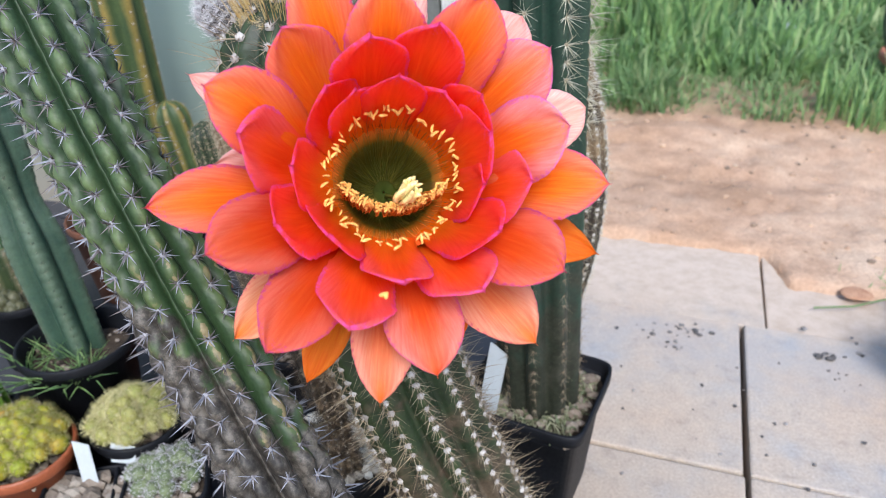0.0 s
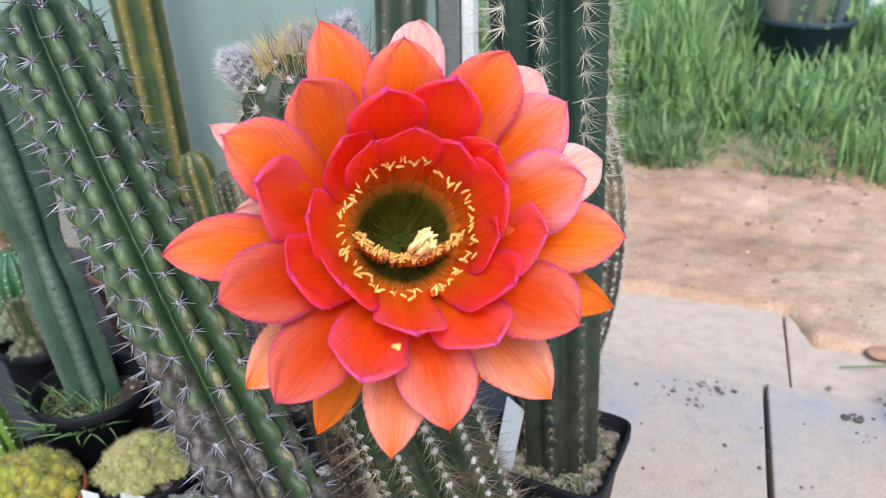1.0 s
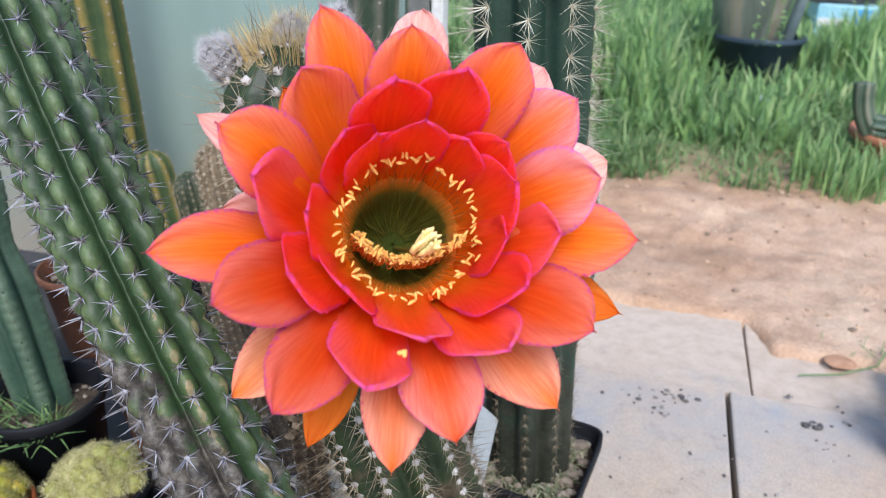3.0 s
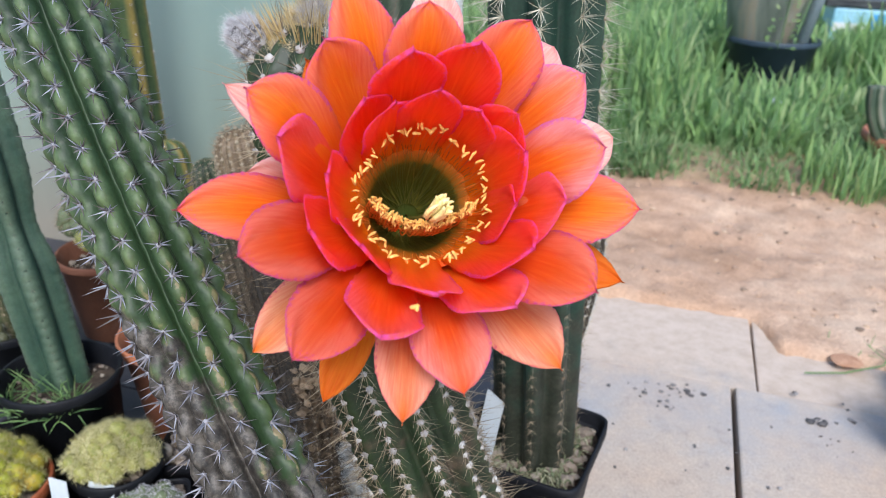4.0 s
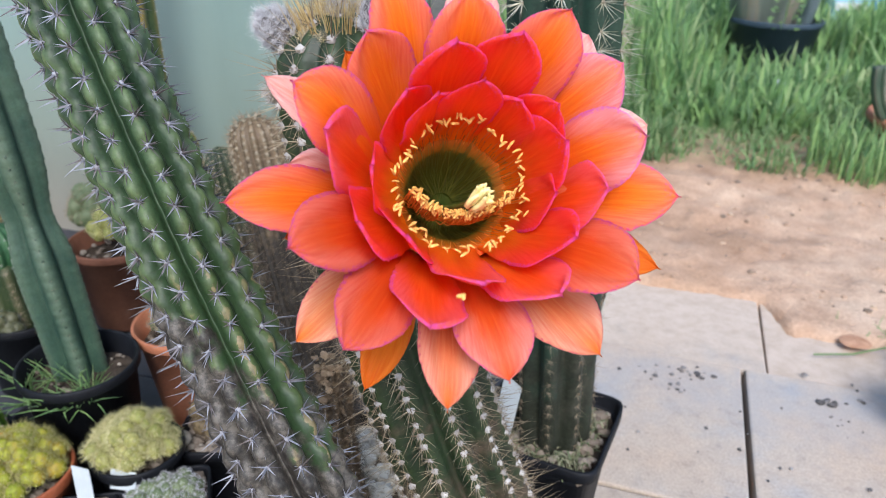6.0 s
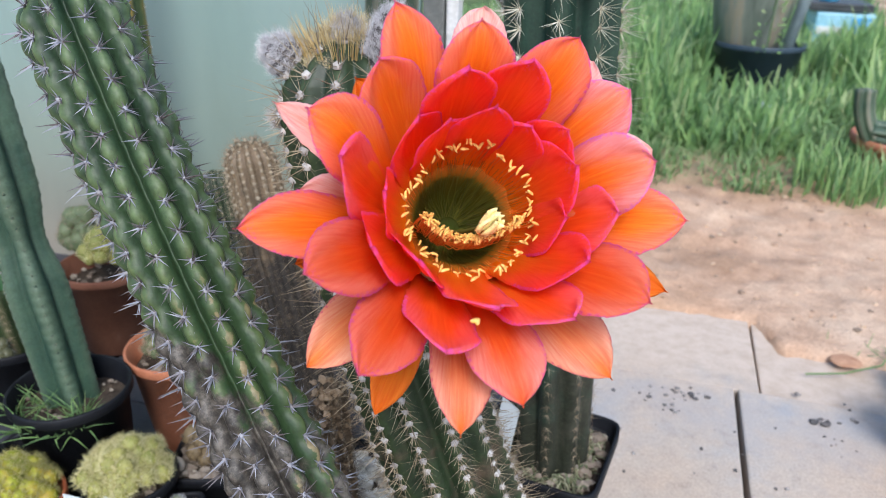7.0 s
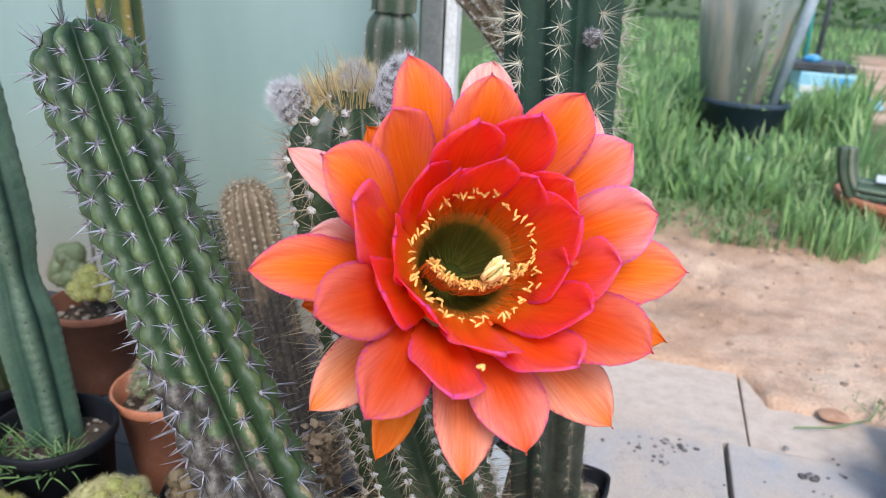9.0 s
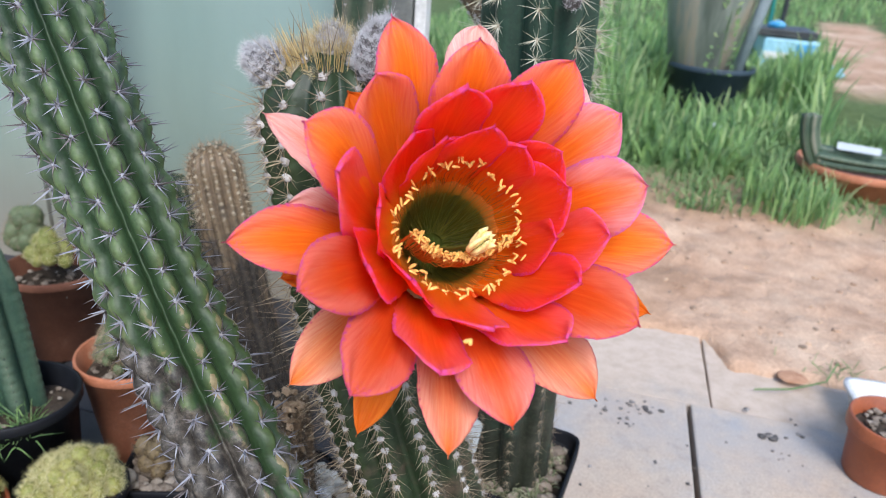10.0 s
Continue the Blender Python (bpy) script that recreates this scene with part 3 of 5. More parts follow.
def build_ground():
    xs = np.concatenate([-np.geomspace(150, 1.6, 22), np.arange(-1.5, 0.0, 0.04), np.arange(0.0, 0.8, 0.010), np.arange(0.8, 2.0, 0.02), np.geomspace(2.05, 150, 24)])
    ys = np.concatenate([-np.geomspace(150, 0.5, 12), np.arange(-0.4, 0.9, 0.1), np.arange(0.9, 1.34, 0.008), np.arange(1.34, 2.5, 0.015), np.geomspace(2.52, 300, 60)])
    nx = len(xs)
    verts = [(x, y, ground_height(x, y)) for y in ys for x in xs]
    faces = [(j * nx + i, j * nx + i + 1, (j + 1) * nx + i + 1, (j + 1) * nx + i) for j in range(len(ys) - 1) for i in range(nx - 1)]
    m, nt, b = shader("sandy_ground", 0.9, 0.2)
    tc = node(nt, "ShaderNodeTexCoord").outputs["Object"]
    big, mid, fine = noise_fac(nt, 2.6, 5, 0.6, tc), noise_fac(nt, 14, 5, 0.65, tc), noise_fac(nt, 160, 4, 0.6, tc)
    sand = ramp(nt, big, [(0.3, (0.35, 0.215, 0.133)), (0.48, (0.455, 0.30, 0.205)), (0.7, (0.53, 0.395, 0.29))])
    sand = mix(nt, 0.55, sand, ramp(nt, mid, [(0.3, (0.58, 0.48, 0.41)), (0.46, (0.97, 0.93, 0.90)), (0.65, (1.25, 1.25, 1.25))]), "MULTIPLY")
    sand = mix(nt, 0.6, sand, ramp(nt, fine, [(0.3, (0.76, 0.74, 0.72)), (0.7, (1.22, 1.22, 1.22))]), "MULTIPLY")
    sep = nt.nodes.new("ShaderNodeSeparateXYZ")
    nt.links.new(tc, sep.inputs[0])
    far = math_node(nt, "ADD", sep.outputs[1], math_node(nt, "MULTIPLY", math_node(nt, "SUBTRACT", mid, 0.5), 0.5))
    turf = ramp(nt, mid, [(0.3, (0.05, 0.085, 0.026)), (0.7, (0.12, 0.16, 0.06))])
    # trodden path stays bare to the side
    px = math_node(nt, "SUBTRACT", sep.outputs[0], math_node(nt, "MULTIPLY", sep.outputs[1], 0.25))
    px = math_node(nt, "ADD", px, math_node(nt, "MULTIPLY", math_node(nt, "SUBTRACT", big, 0.5), 0.8))
    bare = ramp(nt, math_node(nt, "ABSOLUTE", math_node(nt, "SUBTRACT", px, 0.58)), [(0.20, (1, 1, 1)), (0.34, (0, 0, 0))])
    deep = ramp(nt, math_node(nt, "MULTIPLY", sep.outputs[1], 0.1), [(0.36, (0, 0, 0)), (0.41, (1, 1, 1)), (0.80, (1, 1, 1)), (0.90, (0, 0, 0))])
    nt.links.new(mix(nt, math_node(nt, "MULTIPLY", ramp(nt, math_node(nt, "MULTIPLY", far, 0.1), [(0.185, (0, 0, 0)), (0.23, (1, 1, 1))]),
                                    math_node(nt, "SUBTRACT", 1.0, math_node(nt, "MULTIPLY", bare, deep))), sand, turf), b.inputs["Base Color"])
    bump(nt, b, math_node(nt, "ADD", math_node(nt, "MULTIPLY", mid, 2.0), fine), 0.7, 0.006)
    tagged(new("ground", mesh("ground", verts, faces, m)), "trodden reddish sand turning to weedy turf", "ground", "", "structure")


def slab(x0, y0, x1, y1, mat, tilt=0.0, top=0.0):
    ob = new("slab", box("slab", (x0, y0, -0.05), (x1, y1, top), mat, 0.0035, 0.0012))
    ob.parent = pavement
    ob.location = (-0.345, -0.990, 0)
    ob.rotation_euler = (radians(random.uniform(-tilt, tilt)) * 0.3, radians(random.uniform(-tilt, tilt)) * 0.3, 0)


build_ground()
pavement = thing("pavement", "square pinkish-grey concrete paving slabs with dark open joints", "paving", at=(0.3125, 0.994, 0), kind="structure")
pavement.rotation_euler.z = radians(-2.65)
GAP = 0.0033
for row, y0 in enumerate((-0.21, 0.09, 0.39, 0.69)):
    for col in range(-5, 4):
        x0 = 0.345 + 0.3 * (col - 1)
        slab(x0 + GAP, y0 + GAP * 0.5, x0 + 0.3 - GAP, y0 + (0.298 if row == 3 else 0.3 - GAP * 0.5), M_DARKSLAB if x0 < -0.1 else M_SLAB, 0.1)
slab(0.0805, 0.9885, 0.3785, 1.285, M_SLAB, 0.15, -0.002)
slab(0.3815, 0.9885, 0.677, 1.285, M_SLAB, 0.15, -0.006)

# extra strip of the dark slabs, added as painted shade along the wall foot
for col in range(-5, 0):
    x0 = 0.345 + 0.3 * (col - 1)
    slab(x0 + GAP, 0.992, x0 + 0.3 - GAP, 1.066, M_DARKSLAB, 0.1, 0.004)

# ---- greenhouse wall ----
m, nt, b = shader("frosted_greenhouse_sheet", 0.35, 0.5)
tc = node(nt, "ShaderNodeTexCoord").outputs["Object"]
sep = nt.nodes.new("ShaderNodeSeparateXYZ")
nt.links.new(tc, sep.inputs[0])
hz = math_node(nt, "ADD", sep.outputs[2], math_node(nt, "MULTIPLY", math_node(nt, "SUBTRACT", noise_fac(nt, 2.2, 4, 0.5, tc), 0.5), 0.22))
# tan low stops paint the blurred ground showing through the translucent sheet
film = ramp(nt, hz, [(0.02, (0.245, 0.225, 0.185)), (0.12, (0.215, 0.226, 0.188)), (0.22, (0.200, 0.245, 0.208)), (0.45, (0.196, 0.282, 0.260)), (0.75, (0.226, 0.302, 0.302))])
film = mix(nt, 0.35, film, ramp(nt, noise_fac(nt, 9, 5, 0.6, tc, (1, 1, 0.25)), [(0.3, (0.8, 0.8, 0.8)), (0.7, (1.15, 1.15, 1.15))]), "MULTIPLY")
nt.links.new(film, b.inputs["Base Color"])
bump(nt, b, noise_fac(nt, 12, 3, 0.5, tc), 0.2, 0.004)
M_SHEET = m
wall = thing("wall_north", "pale sea-green frosted greenhouse sheeting, painted tan low down for ground blurred through it", "wall", at=(-1.2, 1.106, 0), kind="structure")
for k in range(4):
    x1 = -0.199 - 0.62 * k
    part("panel", box("panel", (x1 - 0.612, 1.100, 0.0), (x1, 1.112, 1.9), M_SHEET, 0.002), wall)
    if k:
        part("glazing_bar", box("glazing_bar", (x1 - 0.006, 1.113, 0.0), (x1 + 0.014, 1.141, 1.9), M_GREYPOST, 0.002), wall)
part("corner_post", box("corner_post", (-0.195, 1.096, -0.02), (-0.162, 1.141, 1.9), M_GREYPOST, 0.003), wall, "grey metal corner post")
part("door_jamb", box("door_jamb", (-0.1585, 1.092, -0.02), (-0.141, 1.125, 1.9), M_WHITE, 0.003), wall, "white painted jamb")


# ---- pots ----
def round_pot(at, rim_r, base_r, h, mat, label, rim_h=0.012, rim_out=0.004, wall=0.003, fill=0.82, stones=60, stone=0.006, name="flower_pot", soil=M_SOIL, gravel=M_STONES, group=""):
    """A pot with a rolled rim, its soil and a scatter of grit."""
    r_at = lambda z: base_r + (rim_r - rim_out - base_r) * z / h
    prof = [(0.001, 0.0), (base_r * 0.94, 0.0), (base_r, 0.004)]
    prof += [(r_at(h - rim_h) - 0.0005, h - rim_h - 0.001), (rim_r - 0.001, h - rim_h), (rim_r, h - rim_h + 0.0015), (rim_r, h - 0.0015), (rim_r - 0.001, h), (rim_r - wall, h), (rim_r - wall - 0.001, h - 0.0015)]
    top = h * fill
    inner = r_at(top) - wall
    prof += [(inner, top - 0.004), (inner * 0.97, top - 0.008)]
    root = thing(name, label, "pot", group, at)
    part("pot_body", lathe("pot_body", prof, mat, 56, at, wobble=0.006), root)
    segs, rings, verts, faces = 28, 7, [], []
    for i in range(rings + 1):
        for j in range(segs):
            a, r = 2 * math.pi * j / segs, inner * i / rings
            x, y = at[0] + r * math.cos(a), at[1] + r * math.sin(a)
            verts.append((x, y, at[2] + top - 0.004 + 0.005 * noise.noise((x * 60, y * 60, 1))))
    faces = [(i * segs + j, i * segs + (j + 1) % segs, (i + 1) * segs + (j + 1) % segs, (i + 1) * segs + j) for i in range(rings) for j in range(segs)]
    part("soil", mesh("soil", verts, faces, soil), root, "dry potting soil")
    grit = Soup()
    for _ in range(stones):
        a, r = random.uniform(0, 6.28), inner * 0.95 * math.sqrt(random.random())
        s = stone * random.uniform(0.4, 1.1)
        grit.blob((at[0] + r * math.cos(a), at[1] + r * math.sin(a), at[2] + top + s * 0.1), (s, s * random.uniform(0.6, 1), s * 0.6), 1, 0.25)
    if stones:
        part("grit", grit.mesh("grit", gravel), root, "tan pumice grit", "stuff")
    return root


def square_pot(at, half_top, half_base, h, mat, label, turn=0.0, fill=0.85, stones=120, stone=0.008, gravel=M_STONES):
    prof = [(0.001, 0.0), (half_base * 0.97, 0.0), (half_base, 0.004), (half_top - 0.006, h - 0.014), (half_top, h - 0.012), (half_top, h - 0.001), (half_top - 0.001, h), (half_top - 0.003, h), (half_top - 0.0035, h - 0.002)]
    top = h * fill
    inner = half_base + (half_top - half_base) * fill - 0.004
    prof += [(inner, top - 0.004), (inner * 0.96, top - 0.01)]
    root = thing("square_pot", label, "pot", "", at)
    part("pot_body", lathe("pot_body", prof, mat, 96, at, 9.0, turn), root)
    part("soil", lathe("soil", [(inner * 0.99, top - 0.004), (inner * 0.5, top - 0.002), (0.001, top - 0.003)], M_SOIL, 64, at, 9.0, turn), root)
    grit = Soup()
    for _ in range(stones):
        u, v = (random.uniform(-0.93, 0.93) * inner for _ in range(2))
        s = stone * random.uniform(0.4, 1.1)
        x, y = u * math.cos(turn) - v * math.sin(turn), u * math.sin(turn) + v * math.cos(turn)
        grit.blob((at[0] + x, at[1] + y, at[2] + top + s * 0.1), (s, s * random.uniform(0.6, 1), s * 0.65), 1, 0.28)
    part("grit", grit.mesh("grit", gravel), root, "tan pumice grit", "stuff")
    return root


# ---- the flower ----
F_C = Vector((0.0509, 0.299, 0.5062))
F_N = Vector((0.3934, -0.7499, 0.5319)).normalized()
F_U = Vector((-0.2119, 0.489, 0.8461))
F_U = (F_U - F_N * F_N.dot(F_U)).normalized()
F_R = F_U.cross(F_N)


def fl(r, a, h, side=0.0):
    """A place in the flower: radius, angle, height along its axis, shift sideways."""
    c, s = math.cos(a), math.sin(a)
    return F_C + F_R * (r * c - side * s) + F_U * (r * s + side * c) + F_N * h


def petal(flower, deg, r1, h1, width, mat, base=(0.022, -0.014), mid=(0.5, 0.7), bow=0.0, cup=0.25, wide_at=0.58, ruffle=0.002, curl=0.0, skew=0.0, point=1.0, acute=0.72, root=0.50, mucro=0.07):
    """One petal: a cupped, pointed blade of small thickness."""
    a = radians(deg)
    r0, h0 = base
    rc, hc = r0 + (r1 - r0) * mid[0], h0 + (h1 - h0) * mid[1] + bow
    nu, nv = 15, 46
    seed = random.uniform(0, 100)
    top, low, uvs = [], [], []
    for j in range(nv + 1):
        v = j / nv
        r = r0 * (1 - v) ** 2 + rc * 2 * v * (1 - v) + r1 * v * v
        h = h0 * (1 - v) ** 2 + hc * 2 * v * (1 - v) + h1 * v * v
        dr, dh = (rc - r0) * (1 - v) + (r1 - rc) * v, (hc - h0) * (1 - v) + (h1 - hc) * v
        ln = math.hypot(dr, dh) or 1
        nr, nh = -dh / ln, dr / ln
        if v < wide_at:
            q = v / wide_at
            w = root + (1 - root) * math.sin(q * math.pi / 2) ** 1.1
        else:
            q = (v - wide_at) / (1 - wide_at)
            w = max(0.0, 1 - min(1.0, q / (1 - mucro)) ** (2.1 * point)) ** acute * (1 - mucro * 0.5) + mucro * 0.5 * (1 - q)
        w *= width / 2
        tip = max(0.0, (v - 0.75) / 0.25) ** 2
        for i in range(nu):
            s = -1 + 2 * i / (nu - 1)
            fringe = 1 + (0.045 * noise.noise((v * 60 + seed, s * 2, seed)) + 0.05 * noise.noise((v * 7 + seed, s * 1.5, 2))) * abs(s) ** 3
            lift = cup * w * s * s + ruffle * abs(s) * noise.noise((v * 4 + seed, s * 2.0, 0.3)) + 0.0006 * math.cos(s * 9) - curl * tip - 0.0004 * math.exp(-(s * 7) ** 2)
            side = w * s * fringe * (1 - 0.10 * cup * s * s) + skew * v * v
            top.append(fl(r + nr * lift, a, h + nh * lift, side))
            t = 0.0007 * (1 - s ** 4 * 0.85) * (1 - 0.7 * v)
            low.append(fl(r + nr * (lift - t), a, h + nh * (lift - t), side))
            uvs.append((i / (nu - 1), v))
    n = len(top)
    faces = []
    for j in range(nv):
        for i in range(nu - 1):
            p = j * nu + i
            faces.append((p, p + 1, p + nu + 1, p + nu))
            faces.append((n + p, n + p + nu, n + p + nu + 1, n + p + 1))
        for i in (0, nu - 1):
            p = j * nu + i
            faces.append((p, p + nu, n + p + nu, n + p) if i == 0 else (p, n + p, n + p + nu, p + nu))
    me = mesh("petal", top + low, faces, mat, uvs + uvs)
    return part("petal", me, flower)


flower = thing("cactus_flower", "large open orange-red cactus flower with magenta-edged petals on its stem", "flower", at=F_C - F_N * 0.05)
TP, PE, I, M, O, PL, BK, PK, RD = M_PETAL_TIPPED, M_PETAL_PEACH, M_PETAL_IN, M_PETAL_MID, M_PETAL_OUT, M_PETAL_PALE, M_PETAL_BACK, M_PETAL_PINK, M_PETAL_RED
# angle, tip radius, tip height, width, material, base, extra
OUTER = [
    (112, 0.080, 0.0265, 0.0270, O), (91, 0.0615, 0.040, 0.0295, O), (84, 0.080, 0.012, 0.0235, PK), (57, 0.068, 0.037, 0.0295, O),
    (47, 0.084, 0.003, 0.027, PK), (34, 0.072, 0.029, 0.0315, PE), (16, 0.0850, 0.000, 0.026, PK), (7, 0.059, 0.0445, 0.0320, PE),
    (-9, 0.0785, 0.029, 0.0290, O), (-25, 0.0885, 0.003, 0.022, BK), (-39, 0.0686, 0.039, 0.0315, RD), (-55, 0.086, 0.009, 0.0290, TP),
    (-85, 0.0765, 0.027, 0.0300, PL), (-99, 0.087, 0.014, 0.0245, TP), (-117, 0.0895, -0.022, 0.019, BK), (-130, 0.080, 0.035, 0.0285, RD),
    (-139, 0.089, -0.015, 0.0250, TP), (-158, 0.073, 0.0395, 0.0295, RD), (-175, 0.0903, 0.018, 0.0260, O), (149, 0.0877, -0.002, 0.0190, PK),
    (156, 0.0703, 0.039, 0.0305, O), (-166, 0.072, -0.012, 0.019, BK), (172, 0.068, 0.000, 0.020, PK), (3, 0.070, -0.006, 0.022, BK),
    (-70, 0.070, -0.008, 0.022, BK), (130, 0.068, 0.006, 0.024, BK),
]
MIDDLE = [
    (127, 0.062, 0.0315, 0.0325, O), (101, 0.0424, 0.0445, 0.0305, I), (71, 0.0475, 0.0450, 0.0300, I), (168, 0.055, 0.042, 0.0315, M),
    (-64, 0.0521, 0.0425, 0.0300, M), (-113, 0.0594, 0.0455, 0.0300, M), (-13, 0.0455, 0.040, 0.029, M), (36, 0.0375, 0.0345, 0.026, I),
]
INNER = [
    (89, 0.0275, 0.0455, 0.026, I), (118, 0.0290, 0.036, 0.026, I), (15, 0.0328, 0.036, 0.033, I), (-41, 0.0412, 0.040, 0.029, I),
    (-95, 0.0419, 0.0435, 0.027, M), (129, 0.0375, 0.029, 0.028, I), (177, 0.0378, 0.030, 0.028, I), (-157, 0.0482, 0.0385, 0.031, I),
    (-140, 0.0355, 0.029, 0.030, I), (54, 0.0310, 0.030, 0.026, I), (-15, 0.0320, 0.024, 0.026, I),
]
for deg, r, h, w, mt in OUTER:
    back, blunt = max(0.0, 0.02 - h), mt is PK and deg < 100
    petal(flower, deg, r, h, w, mt, (0.0275, -0.030 - back * 0.3), (0.52, 0.90), 0.003, 0.06, 0.66 if blunt else 0.57, 0.0022, 0.0, point=1.25 if blunt else 0.95, acute=0.66 if blunt else 0.80, mucro=0.0 if blunt else 0.07)
for deg, r, h, w, mt in MIDDLE:
    petal(flower, deg, r, h, w, mt, (0.0285, -0.0235), (0.66, 0.58), 0.0, 0.07, 0.60, 0.0020, 0.0, point=1.0, acute=0.80, root=0.66)
for deg, r, h, w, mt in INNER:
    petal(flower, deg, r, h, w, mt, (0.0230, -0.0180), (0.76, 0.34), 0.0, 0.08, 0.60, 0.0016, 0.0, point=1.15, acute=0.80, root=0.80)

# throat: funnel, filaments, anthers, stigma
m, nt, b = shader("flower_throat", 0.5, 0.3)
uv, u, v = uv_split(nt)
fil = noise_fac(nt, 5.0, 3, 0.6, uv, (60, 1, 1))
col = ramp(nt, math_node(nt, "ADD", v, math_node(nt, "MULTIPLY", math_node(nt, "SUBTRACT", fil, 0.5), 0.14)),
           [(0.0, (0.90, 0.11, 0.010)), (0.14, (0.80, 0.13, 0.01)), (0.30, (0.46, 0.13, 0.010)), (0.46, (0.12, 0.10, 0.010)), (1.0, (0.040, 0.065, 0.008))])
nt.links.new(col, b.inputs["Base Color"])
bump(nt, b, fil, 0.6, 0.0015)
M_THROAT = m
prof = [(0.0285, -0.0165), (0.0260, -0.0172), (0.0235, -0.0185), (0.020, -0.0212), (0.0178, -0.026), (0.0155, -0.033), (0.012, -0.039), (0.006, -0.0435), (0.0005, -0.045)]
verts, faces, uvs, segs = [], [], [], 48
for i, (r, h) in enumerate(prof):
    for j in range(segs):
        verts.append(fl(r, 2 * math.pi * j / segs, h))
        uvs.append((j / segs, i / (len(prof) - 1)))
faces = [(i * segs + j, i * segs + (j + 1) % segs, (i + 1) * segs + (j + 1) % segs, (i + 1) * segs + j) for i in range(len(prof) - 1) for j in range(segs)]
part("throat", mesh("throat", verts, faces, M_THROAT, uvs), flower, "dark green hollow throat")

M_ANTHER = surface("anthers", [(0.3, (0.70, 0.36, 0.07)), (0.7, (0.76, 0.50, 0.16))], 300, 0.7, 900, 0.3, 0.0003, 0.3, 0.15)
M_FILAMENT = per_island("filaments", [(0.1, (0.70, 0.11, 0.01)), (0.5, (0.84, 0.25, 0.02)), (0.9, (0.88, 0.42, 0.08))], 0.5)
M_FILGREEN = per_island("green_filaments", [(0.1, (0.05, 0.07, 0.01)), (0.9, (0.20, 0.18, 0.03))], 0.5)
M_STIGMA = surface("stigma", [(0.3, (0.72, 0.62, 0.22)), (0.7, (0.78, 0.70, 0.34))], 200, 0.6, 900, 0.3, 0.0004)


def strand(soup, pts, w):
    """A thin thread through the points."""
    v, f = [], []
    for k, p in enumerate(pts):
        d = (pts[min(k + 1, len(pts) - 1)] - pts[max(k - 1, 0)]).normalized()
        a = d.orthogonal().normalized()
        c = d.cross(a)
        v += [(p + (a * math.cos(t) + c * math.sin(t)) * w)[:] for t in (0, 2.09, 4.19)]
    for k in range(len(pts) - 1):
        for j in range(3):
            f.append((k * 3 + j, k * 3 + (j + 1) % 3, k * 3 + 3 + (j + 1) % 3, k * 3 + 3 + j))
    soup.add(v, f)


def grain(soup, at, way, length, width):
    """A small bean-shaped anther."""
    way = way.normalized()
    a = way.orthogonal().normalized()
    c = way.cross(a)
    bend = a * length * random.uniform(-0.25, 0.25)
    v, f = [], []
    for k, (t, w) in enumerate(((-0.5, 0.45), (-0.25, 1.0), (0.1, 0.95), (0.4, 0.7), (0.52, 0.2))):
        for j in range(6):
            th = j * math.pi / 3
            v.append((at + way * length * t + bend * (1 - 4 * t * t) + (a * math.cos(th) + c * math.sin(th) * 0.75) * width * w)[:])
    for k in range(4):
        for j in range(6):
            f.append((k * 6 + j, k * 6 + (j + 1) % 6, k * 6 + 6 + (j + 1) % 6, k * 6 + 6 + j))
    f += [tuple(range(5, -1, -1)), tuple(range(24, 30))]
    soup.add(v, f)


def anther_mesh():
    s = Soup()
    grain(s, Vector((0, 0, 0)), Vector((0, 0, 1)), 0.003, 0.00056)
    return s.mesh("anther", M_ANTHER, True)


ANTHERS = [anther_mesh() for _ in range(6)]


def anther(at, way, size):
    ob = new("anther", rnd.choice(ANTHERS))
    ob.parent = flower
    ob.matrix_parent_inverse = Matrix.Translation(-flower.location)
    ob.matrix_basis = Matrix.Translation(at) @ way.to_track_quat("Z", "Y").to_matrix().to_4x4() @ Matrix.Scale(size, 4)


fils, greens = Soup(), Soup()
rnd = random.Random(4)
for k in range(84):
    a = 2 * math.pi * (k // 2) / 42 + rnd.uniform(-0.13, 0.13)
    up = max(0.0, math.sin(a))
    r, h = 0.0262 - 0.0022 * up + rnd.uniform(-0.0016, 0.0016), rnd.uniform(-0.004, 0.002) - 0.0055 * min(0.0, math.sin(a)) + 0.009 * up
    p = fl(r, a, h)
    way = F_R * rnd.uniform(-1, 1) + F_U * rnd.uniform(-1, 1) + F_N * rnd.uniform(-0.2, 0.5)
    anther(p, way, rnd.uniform(0.95, 1.35))
    strand(fils, [fl(0.021, a + rnd.uniform(-0.05, 0.05), -0.015), fl(0.0242, a, -0.0085), p], 0.00014)
for k in range(230):
    q = rnd.random()
    a = radians(-168 + 152 * q + rnd.uniform(-3, 3))
    r = 0.0190 + rnd.uniform(-0.0018, 0.0018) + 0.0012 * abs(2 * q - 1) ** 2
    h = 0.003 + rnd.uniform(-0.003, 0.003) + 0.003 * abs(2 * q - 1)
    p = fl(r, a, h) + F_U * r * math.sin(a) * -0.35
    way = F_N * rnd.uniform(0.1, 1) + F_U * rnd.uniform(-0.2, 1.0) + F_R * rnd.uniform(-0.7, 0.7)
    anther(p, way, rnd.uniform(0.8, 1.15))
    lift = F_U * r * math.sin(a) * -0.30
    strand(fils, [fl(r * 0.78, a, -0.030) + lift, fl(r * 1.00, a, -0.013) + lift, fl(r * 1.03, a, -0.003) + lift, p], 0.00017)
